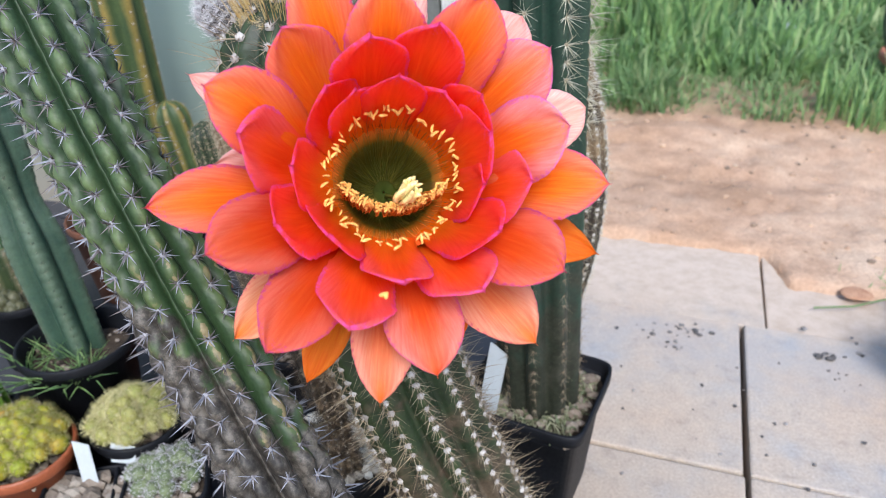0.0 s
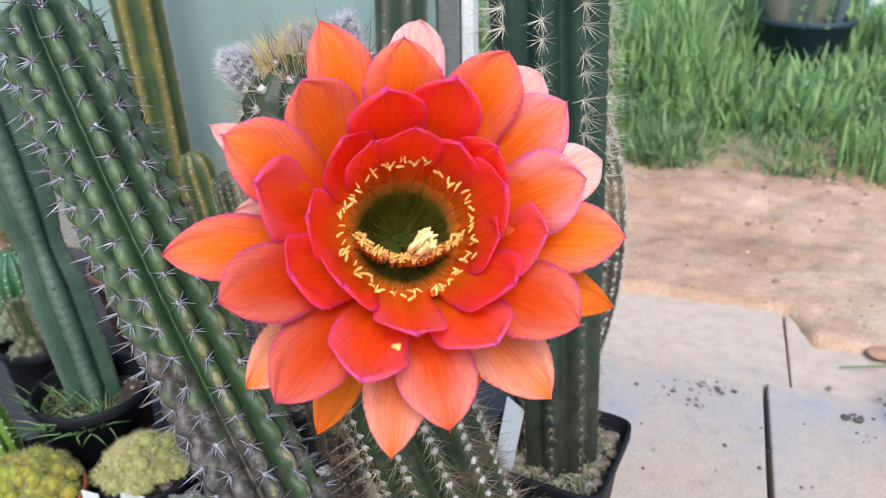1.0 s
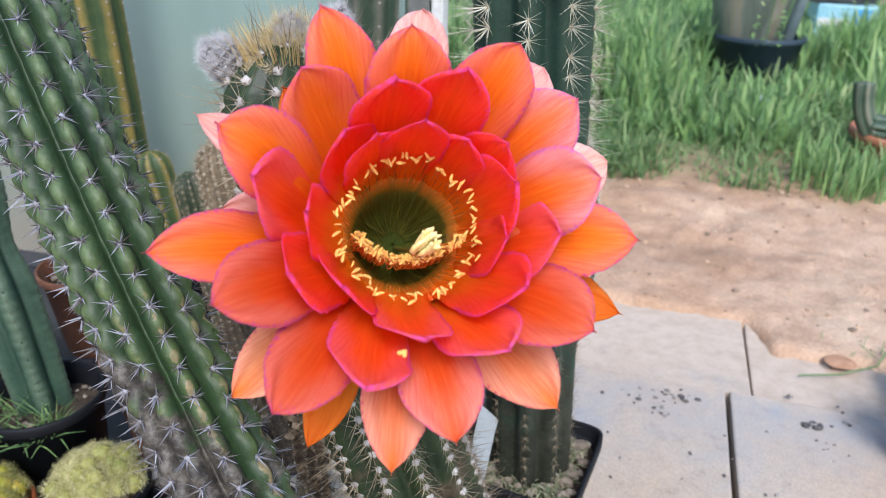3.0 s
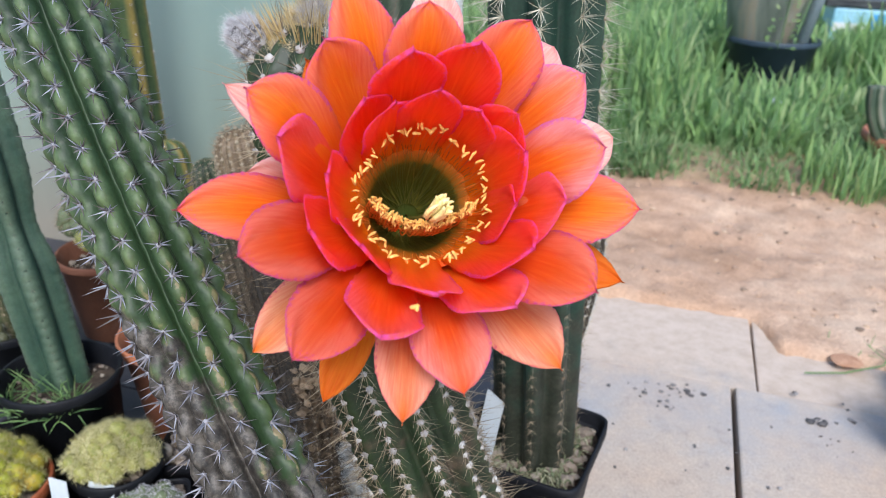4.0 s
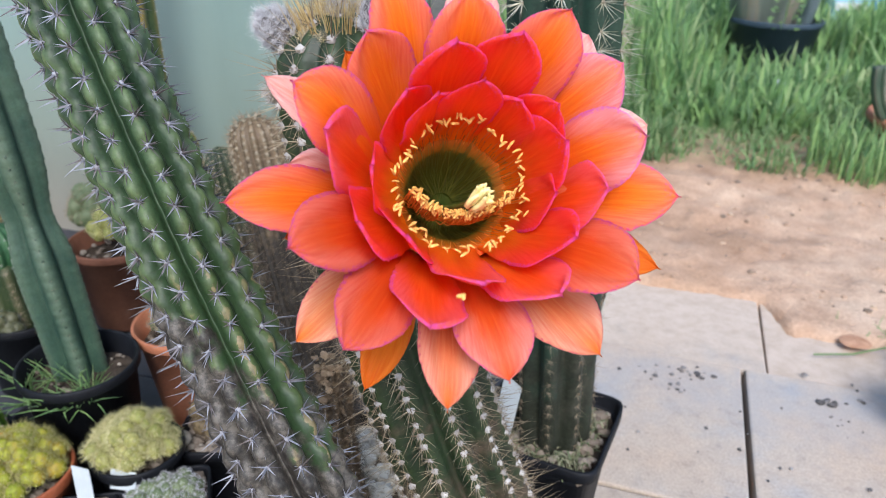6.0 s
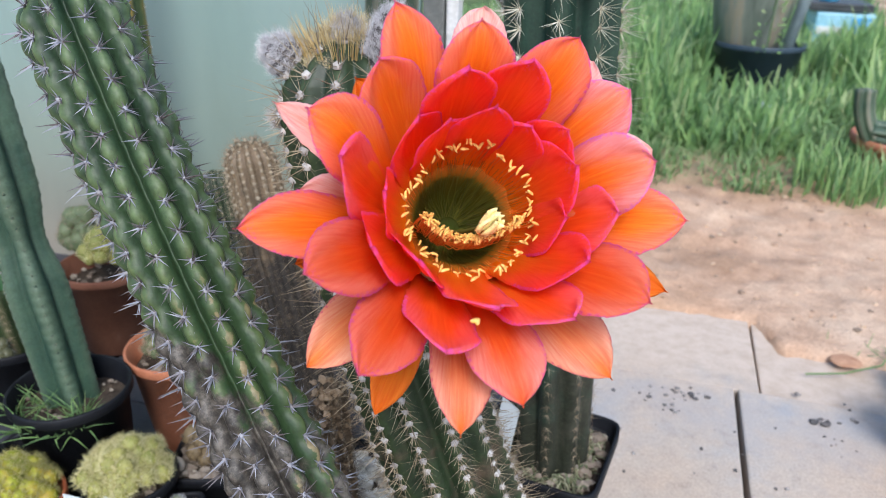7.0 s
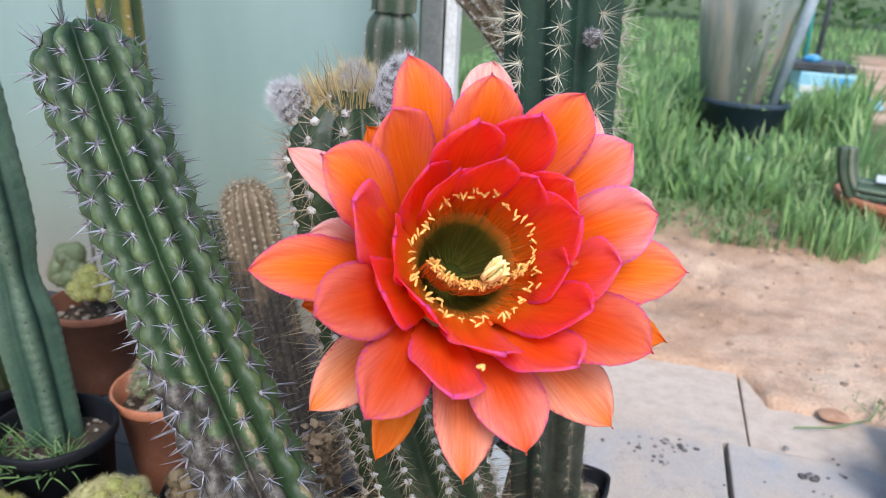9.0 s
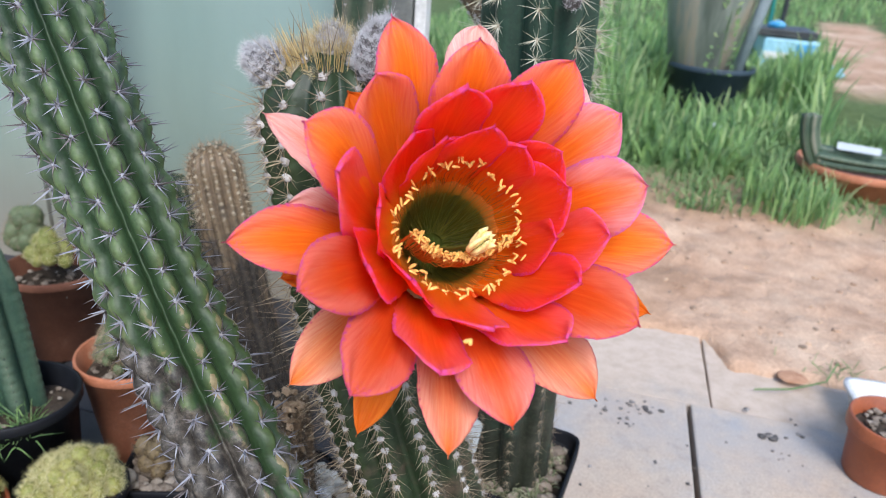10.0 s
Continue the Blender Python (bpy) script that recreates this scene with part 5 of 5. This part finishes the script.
round_pot((-0.851, 0.830, 0), 0.07, 0.055, 0.129, M_BLACKPOT, "black pot with a tan bristly cactus by the wall")
clump("tan bristly cactus cluster in a black pot", (-0.8522, 0.8311, 0.1145), (0.045, 0.04), 0.055, 30, 0.020, M_SKIN_BROWNISH, M_SPINE_YELLOW, spines_n=7, spine_len=0.010)


# ---- labels ----
def plant_label(at, width, height, rz, rx, label, ry=0):
    bm = bmesh.new()
    pts = [(-width / 2, 0), (width / 2, 0), (width / 2, height * 0.92), (-width / 2 + width * 0.1, height), (-width / 2, height)]
    f = bm.faces.new([bm.verts.new((x, 0, z)) for x, z in pts])
    ex = bmesh.ops.extrude_face_region(bm, geom=[f])
    for v in ex["geom"]:
        if isinstance(v, bmesh.types.BMVert):
            v.co.y += 0.0008
    bmesh.ops.recalc_face_normals(bm, faces=bm.faces[:])
    ob = new("plant_label", bm_mesh(bm, "plant_label", M_LABEL))
    ob.matrix_world = pose(*at, rx, ry, rz)
    tagged(ob, label, "plant label", "plant labels")


plant_label((0.0245, 0.582, 0.112), 0.0185, 0.097, -8, -5, "blank white plastic plant label stuck in the square pot", 7)
plant_label((-0.338, 0.441, 0.070), 0.017, 0.055, 10, -12, "small white plastic label in the gritty pot", -6)
plant_label((-0.316, 0.4655, 0.088), 0.026, 0.020, 8, -20, "small white label at the edge of the cushion pot")

# ---- pot, saucer and bowl on the slabs and sand ----
round_pot((0.543, 0.896, 0), 0.056, 0.044, 0.087, M_PLASTIC_TERRA, "reddish-brown plastic pot with grit on the slabs", rim_h=0.02)
tray = thing("plastic_tray", "low white plastic tray lying behind the reddish pot", "tray", at=(0.594, 1.018, 0))
part("tray_body", lathe("tray_body", [(0.001, 0.004), (0.044, 0.004), (0.050, 0.034), (0.057, 0.036), (0.057, 0.041), (0.049, 0.041), (0.042, 0.010), (0.001, 0.009)], M_WHITE, 64, (0.594, 1.018, 0.0), 7.0), tray)
bowl = thing("clay_bowl", "wide shallow terracotta bowl standing in the grass", "pot", at=(0.885, 2.19, 0.005))
part("bowl_body", lathe("bowl_body", [(0.001, 0), (0.118, 0.0), (0.150, 0.076), (0.162, 0.078), (0.166, 0.084), (0.166, 0.098), (0.162, 0.102), (0.154, 0.100), (0.148, 0.088), (0.135, 0.070), (0.001, 0.075)], M_TERRA, 64, (0.885, 2.19, 0.005), wobble=0.01), bowl)
fallen = cactus("fallen_cactus", "thick pale green cactus log lying across the bowl, one end upright",
                column((1.10, 2.15, 0.125), (0.90, 2.11, 0.115), (0.735, 2.135, 0.130), 0.031, 7, 0.30, 0.02, 0.05, 0.02, 0.0, 0.9, 8, 0.006),
                M_SKIN_GREYGREEN, True, 0.002, M_WOOL_DULL, dict(count=4, length=0.006, width=0.0004, centre=0), M_SPINE_TAN)
sv, sf, su, sa_ = column((0.752, 2.133, 0.112), (0.712, 2.135, 0.165), (0.712, 2.14, 0.240), 0.026, 6, 0.2, 0.02, 0.05, 0.006, 0.0, 0.9, 8, 0.005)
part("stub", mesh("stub", sv, sf, M_SKIN_GREYCORK, su), fallen, "upright corky stub")
plant_label((0.835, 2.085, 0.158), 0.105, 0.030, -14, -62, "white plastic label lying on the cactus log")


# ---- garden beyond ----
def blades(name, label, spots, mat, curl=0.5):
    """Grass: each spot is x, y, height, width."""
    soup_v, soup_f, n = [], [], 0
    rg = random.Random(9)
    for x, y, h, w in spots:
        a, lean = rg.uniform(0, 6.283), rg.uniform(0.05, 1.0) * curl
        d, s = Vector((math.cos(a), math.sin(a), 0)), Vector((-math.sin(a), math.cos(a), 0))
        z0 = ground_height(x, y) - 0.005
        for k, (t, wk) in enumerate(((0, 0.8), (0.35, 1.0), (0.7, 0.75), (1.0, 0.05))):
            c = Vector((x, y, z0)) + d * h * lean * t * t + Vector((0, 0, h * (t - 0.35 * lean * t * t)))
            soup_v += [(c - s * w * wk)[:], (c + s * w * wk)[:]]
            if k < 3:
                soup_f.append((n + 2 * k, n + 2 * k + 1, n + 2 * k + 3, n + 2 * k + 2))
        n += 8
    tagged(new(name, mesh(name, soup_v, soup_f, mat)), label, "grass", "", "stuff")


rg = random.Random(21)
tall, weeds = [], []
while len(tall) < 9000:
    y = 2.15 + 3.6 * rg.random() ** 1.4
    x = rg.uniform(-0.9, 0.25 * y + 0.27)
    clumpy = noise.noise((x * 3.2, y * 3.2, 7))
    if rg.random() < 0.55 + clumpy and math.hypot(x - 0.92, y - 2.2) > 0.33 and math.hypot(x - 0.59, y - 3.2) > 0.18:
        ramp_in = min(1.0, (y - 2.1) / 0.6)
        low = 0.5 if 0.25 < x < 0.9 and 2.4 < y < 3.1 else (0.5 if y > 3.7 else 1.0)
        tall.append((x, y, low * (0.07 + 0.17 * ramp_in) * rg.uniform(0.6, 1.25) * (1 + 0.4 * clumpy), rg.uniform(0.0025, 0.0075) * (1 + y * 0.1)))
while len(weeds) < 12000:
    y = 1.84 + 1.0 * rg.random() ** 1.3
    x = rg.uniform(-0.5, 1.45)
    clumpy = noise.noise((x * 4.0, y * 4.0, 3))
    if rg.random() < 0.35 + clumpy + 0.9 * min(1.0, max(0.0, (y - 1.90) / 0.35)) - 0.25:
        near_bowl = math.hypot(x - 0.885, y - 2.15) < 0.26
        weeds.append((x, y, (0.35 if near_bowl else 1.0) * rg.uniform(0.025, 0.085) * (1 + 0.9 * clumpy), rg.uniform(0.0014, 0.0034)))
for _ in range(420):
    a, r = rg.uniform(0, 6.28), 0.12 * math.sqrt(rg.random())
    tall.append((0.655 + r * math.cos(a), 1.93 + r * math.sin(a), rg.uniform(0.06, 0.15), rg.uniform(0.0015, 0.003)))
for _ in range(5000):
    y = rg.uniform(5.4, 14)
    x = rg.uniform(0.0, 7)
    if abs(x - 0.25 * y - 0.58) > 0.3 or y > 8.6:
        tall.append((x, y, rg.uniform(0.05, 0.16), 0.010))
for _ in range(170):
    y = rg.uniform(2.65, 3.02)
    tall.append((rg.uniform(0.28, 0.9), y, rg.uniform(0.05, 0.14), rg.uniform(0.005, 0.009)))
for _ in range(900):
    y = rg.uniform(2.15, 2.75)
    weeds.append((rg.uniform(0.0, 1.0), y, rg.uniform(0.04, 0.11), rg.uniform(0.004, 0.008)))
blades("tall_grass", "tall lush bright green grass", tall, M_GRASS, 0.7)
blades("weeds", "low straggling weedy grass at the edge of the sand", weeds, M_WEEDS, 1.6)

blade_soup = Soup()
for k in range(130):
    a = rg.uniform(0, 6.28)
    p = Vector((-0.437 + 0.04 * math.cos(a), 0.531 + 0.022 * math.sin(a), 0.127))
    d = Vector((rg.uniform(-1, 1), rg.uniform(-1, 0.6), rg.uniform(0.2, 1.3))).normalized()
    blade_soup.hair(p, d, Vector((0, 0, -0.012)), rg.uniform(0.025, 0.075), 0.0009)
tagged(new("grass_sprigs", blade_soup.mesh("grass_sprigs", M_GRASS)), "loose green grass sprigs growing in the black pot", "grass", "", "stuff")
dry = Soup()
for k in range(700):
    u, v = rg.uniform(-0.046, 0.046), rg.uniform(-0.046, 0.046)
    if math.hypot(u - 0.002, v - 0.004) < 0.034:
        continue
    p = Vector((0.0695 + u * 0.984 + v * 0.18, 0.6226 - u * 0.18 + v * 0.984, 0.122))
    d = Vector((rg.uniform(-1, 1), rg.uniform(-1, 1), rg.uniform(0.25, 1.2))).normalized()
    mid = p + d * rg.uniform(0.006, 0.016)
    bend = Vector((rg.gauss(0, 1), rg.gauss(0, 1), 0)).normalized() * rg.uniform(0.004, 0.010)
    drop = Vector((0, 0, rg.uniform(0.003, 0.008)))
    strand(dry, [p, p.lerp(mid, 0.6) + Vector((0, 0, 0.003)), mid, mid + bend * 0.6 - drop * 0.3, mid + bend - drop], rg.uniform(0.0004, 0.0010))
tagged(new("dry_moss", dry.mesh("dry_moss", M_MOSS)), "tangled pale dry weeds covering the square pot's soil", "weeds", "", "stuff")

# crumbs of soil and pebbles on the slabs
crumbs = Soup()
for cx, cy, spread, n, s in ((0.238, 0.957, 0.014, 16, 0.0042), (0.203, 0.955, 0.018, 8, 0.004), (0.222, 0.918, 0.015, 5, 0.003), (0.418, 0.938, 0.007, 8, 0.0055), (0.43, 0.900, 0.016, 6, 0.0025), (0.460, 0.957, 0.004, 3, 0.004), (0.395, 1.0, 0.003, 2, 0.004)):
    for _ in range(n):
        k = s * rg.uniform(0.4, 1.2)
        crumbs.blob((cx + rg.gauss(0, spread), cy + rg.gauss(0, spread * 0.6), k * 0.35), (k, k * rg.uniform(0.6, 1), k * 0.6), 1, 0.3)
for _ in range(70):
    k = rg.uniform(0.001, 0.003)
    crumbs.blob((rg.uniform(0.12, 0.7), rg.uniform(0.45, 1.0), k * 0.4), (k, k, k * 0.7), 1, 0.3)
tagged(new("soil_crumbs", crumbs.mesh("soil_crumbs", M_PEBBLES)), "dark soil crumbs and pebbles scattered on the slabs", "debris", "", "stuff")
sandstones = Soup()
for _ in range(420):
    x, y = rg.uniform(-0.1, 1.3), 1.16 + 0.85 * rg.random()
    k = rg.uniform(0.002, 0.008) * rg.random() + 0.0015
    sandstones.blob((x, y, ground_height(x, y) + k * 0.2), (k, k * rg.uniform(0.6, 1), k * 0.6), 1, 0.3)
tagged(new("sand_clods", sandstones.mesh("sand_clods", per_island("sand_clods", [(0.1, (0.12, 0.09, 0.07)), (0.5, (0.38, 0.24, 0.16)), (0.9, (0.55, 0.40, 0.28))], 0.9))), "small clods and stones lying in the sand", "debris", "", "stuff")
leaf = Soup()
leaf.blob((0.483, 1.108, 0.006), (0.024, 0.020, 0.003), 2, 0.10)
tagged(new("brick_chip", leaf.mesh("brick_chip", M_CHIP)), "flat reddish clay chip on the sand", "stone")
rock = Soup()
rock.blob((0.522, 2.472, ground_height(0.522, 2.472) + 0.06), (0.03, 0.022, 0.014), 2, 0.2)
tagged(new("pale_stone", rock.mesh("pale_stone", M_LABEL)), "pale stone lying in the weeds", "stone")

# big pot with a trunk in the tall grass
tub = round_pot((0.595, 3.2, 0.0), 0.172, 0.135, 0.205, M_TUB, "large blue-black tub standing in tall grass", rim_h=0.02, stones=30, stone=0.02)
m, nt, b = shader("smoky_plastic", 0.3, 0.5)
tc = node(nt, "ShaderNodeTexCoord").outputs["Object"]
streak = noise_fac(nt, 9, 4, 0.6, tc, (1, 1, 0.12))
nt.links.new(ramp(nt, streak, [(0.34, (0.08, 0.10, 0.085)), (0.5, (0.19, 0.215, 0.19)), (0.58, (0.30, 0.26, 0.20)), (0.68, (0.26, 0.28, 0.27))]), b.inputs["Base Color"])
bump(nt, b, streak, 0.2, 0.003)
sleeve = thing("plastic_container", "tall tapered grey plastic container streaked with grime standing in the tub", "container", at=(0.535, 3.2, 0.16))
part("container_body", lathe("container_body", [(0.001, 0.0), (0.112, 0.0), (0.116, 0.004), (0.170, 0.30), (0.212, 0.70), (0.206, 0.70), (0.165, 0.30), (0.110, 0.02), (0.001, 0.02)], m, 48, (0.545, 3.2, 0.155), wobble=0.02), sleeve)
part("rim", lathe("rim", [(0.205, 0.701), (0.220, 0.701), (0.223, 0.706), (0.223, 0.732), (0.219, 0.736), (0.208, 0.736), (0.205, 0.732), (0.205, 0.701)], M_GREYPOST, 48, (0.545, 3.2, 0.155)), sleeve, "rolled grey rim")
# no real pole: an added rod draws the bright highlight along the container's edge
pole = thing("edge_highlight", "pale blue rod standing in for the highlight on the container's right edge", "pole", at=(0.68, 3.12, 0.17))


def rod(name, a, b, r, mat, parent=None, label=""):
    a, b = Vector(a), Vector(b)
    d = (b - a).normalized()
    s = d.orthogonal().normalized()
    t = d.cross(s)
    v = [(p + (s * math.cos(q) + t * math.sin(q)) * r)[:] for p in (a, b) for q in np.linspace(0, 6.283, 12, endpoint=False)]
    f = [(j, (j + 1) % 12, 12 + (j + 1) % 12, 12 + j) for j in range(12)] + [tuple(range(11, -1, -1)), tuple(range(12, 24))]
    me = mesh(name, v, f, mat)
    return part(name, me, parent, label)


rod("highlight_rod", (0.672, 3.09, 0.165), (0.79, 3.06, 0.90), 0.022, M_EDGEBLUE, pole)
stakes = thing("garden_stake", "thin teal garden stake", "stake", at=(1.12, 4.7, 0.0))
rod("stake_rod", (1.12, 4.7, 0.0), (1.08, 4.7, 1.0), 0.012, M_TEAL, stakes)
stakes2 = thing("garden_stake", "thin black garden stake", "stake", at=(1.16, 4.65, 0.0))
rod("stake_rod", (1.16, 4.65, 0.0), (1.17, 4.65, 1.0), 0.014, M_DARKPLASTIC, stakes2)


def sack(at, size, mat, label, turn):
    bm = bmesh.new()
    bmesh.ops.create_cube(bm, size=1)
    bmesh.ops.subdivide_edges(bm, edges=bm.edges[:], cuts=5, use_grid_fill=True)
    for v in bm.verts:
        p = v.co.copy()
        q = p.normalized() * 0.62
        p = p * 0.55 + q * 0.45
        p *= 1 + 0.16 * noise.noise(p * 4 + Vector(at))
        v.co = Vector((p.x * size[0], p.y * size[1], (p.z + 0.42) * size[2]))
        v.co.rotate(Euler((0, 0, turn)))
        v.co += Vector(at)
    ob = new("plastic_sack", bm_mesh(bm, "plastic_sack", mat, True))
    tagged(ob, label, "sack", "sacks in the grass")


sack((1.40, 4.5, 0.0), (0.2, 0.18, 0.09), M_PALEBLUE, "small flattened light blue sack", 0.9)
crate = thing("plastic_crate", "light blue plastic crate with a dark lid in the grass", "crate", at=(1.22, 4.6, 0.0))
part("crate_body", box("crate_body", (1.07, 4.55, -0.01), (1.37, 4.80, 0.20), M_PALEBLUE, 0.012, 0.004), crate)
part("crate_panel", box("crate_panel", (1.25, 4.544, 0.04), (1.36, 4.55, 0.18), M_BLUE, 0.002), crate, "deep blue side panel")
part("crate_rib", box("crate_rib", (1.08, 4.542, 0.09), (1.24, 4.55, 0.13), M_WHITE, 0.002), crate, "white strip")
part("lid", box("lid", (1.02, 4.56, 0.202), (1.35, 4.84, 0.250), M_DARKPLASTIC, 0.010, 0.008), crate, "dark flat lid")
bag = thing("blue_bag", "small crumpled bright blue bag lying on the crate lid", "bag", at=(1.14, 4.65, 0.25))
bs = Soup()
bs.blob((1.14, 4.65, 0.268), (0.05, 0.05, 0.026), 2, 0.12)
part("bag_body", bs.mesh("bag_body", M_BLUE, True), bag)

# leafy weed growing in the tub
weed = Soup()
for k in range(150):
    h = rg.random()
    a = rg.uniform(0, 6.28)
    c = Vector((0.60 + 0.035 * math.cos(a) * (1.2 - h), 3.05 + 0.03 * math.sin(a), 0.17 + 0.42 * h))
    d = Vector((math.cos(a), math.sin(a), rg.uniform(0.0, 0.9))).normalized() * rg.uniform(0.012, 0.03)
    e = d.orthogonal().normalized() * 0.006
    weed.add([c[:], (c + d * 0.5 + e)[:], (c + d)[:], (c + d * 0.5 - e)[:]], [(0, 1, 2, 3)])
strand(weed, [Vector((0.60, 3.05, 0.17)), Vector((0.605, 3.05, 0.40)), Vector((0.595, 3.05, 0.60))], 0.003)
tagged(new("tub_weed", weed.mesh("tub_weed", M_GRASS)), "slender leafy weed growing out of the tub", "weed", "", "stuff")

# fallen blade and a few sprigs at the sand's edge
edge = Soup()
strand(edge, [Vector((0.416, 1.053, 0.005)), Vector((0.472, 1.066, 0.008)), Vector((0.53, 1.098, 0.012)), Vector((0.56, 1.15, 0.02))], 0.0016)
for k in range(26):
    p = Vector((0.562 + rg.gauss(0, 0.03), 1.135 + rg.gauss(0, 0.02), 0.008))
    edge.hair(p, Vector((rg.uniform(-1, 1), rg.uniform(-1, 1), rg.uniform(0.2, 0.8))), Vector((0, 0, -0.004)), rg.uniform(0.015, 0.04), 0.0009)
tagged(new("grass_wisps", edge.mesh("grass_wisps", M_WEEDS)), "green grass wisps lying at the edge of the slabs", "grass", "", "stuff")

# hedge in the distance
rg = random.Random(5)
lv, lf, n = [], [], 0
for k in range(9000):
    x, y, z = rg.uniform(-6, 16), 15.5 + rg.gauss(0, 0.6), rg.random() ** 0.8
    z *= 2.6 + 0.7 * noise.noise((x * 0.6, 0, 0)) + 0.35 * noise.noise((x * 2.1, 4, 0))
    a, e, s = rg.uniform(0, 6.28), rg.uniform(-1, 1), rg.uniform(0.06, 0.16)
    d1 = Vector((math.cos(a), math.sin(a), e)).normalized() * s
    d2 = d1.orthogonal().normalized() * s * 0.45
    c = Vector((x, y, z))
    lv += [(c - d1)[:], (c + d2)[:], (c + d1)[:], (c - d2)[:]]
    lf.append((n, n + 1, n + 2, n + 3))
    n += 4
tagged(new("hedge", mesh("hedge", lv, lf, M_LEAVES)), "dark green leafy hedge at the end of the garden", "hedge", "", "stuff")
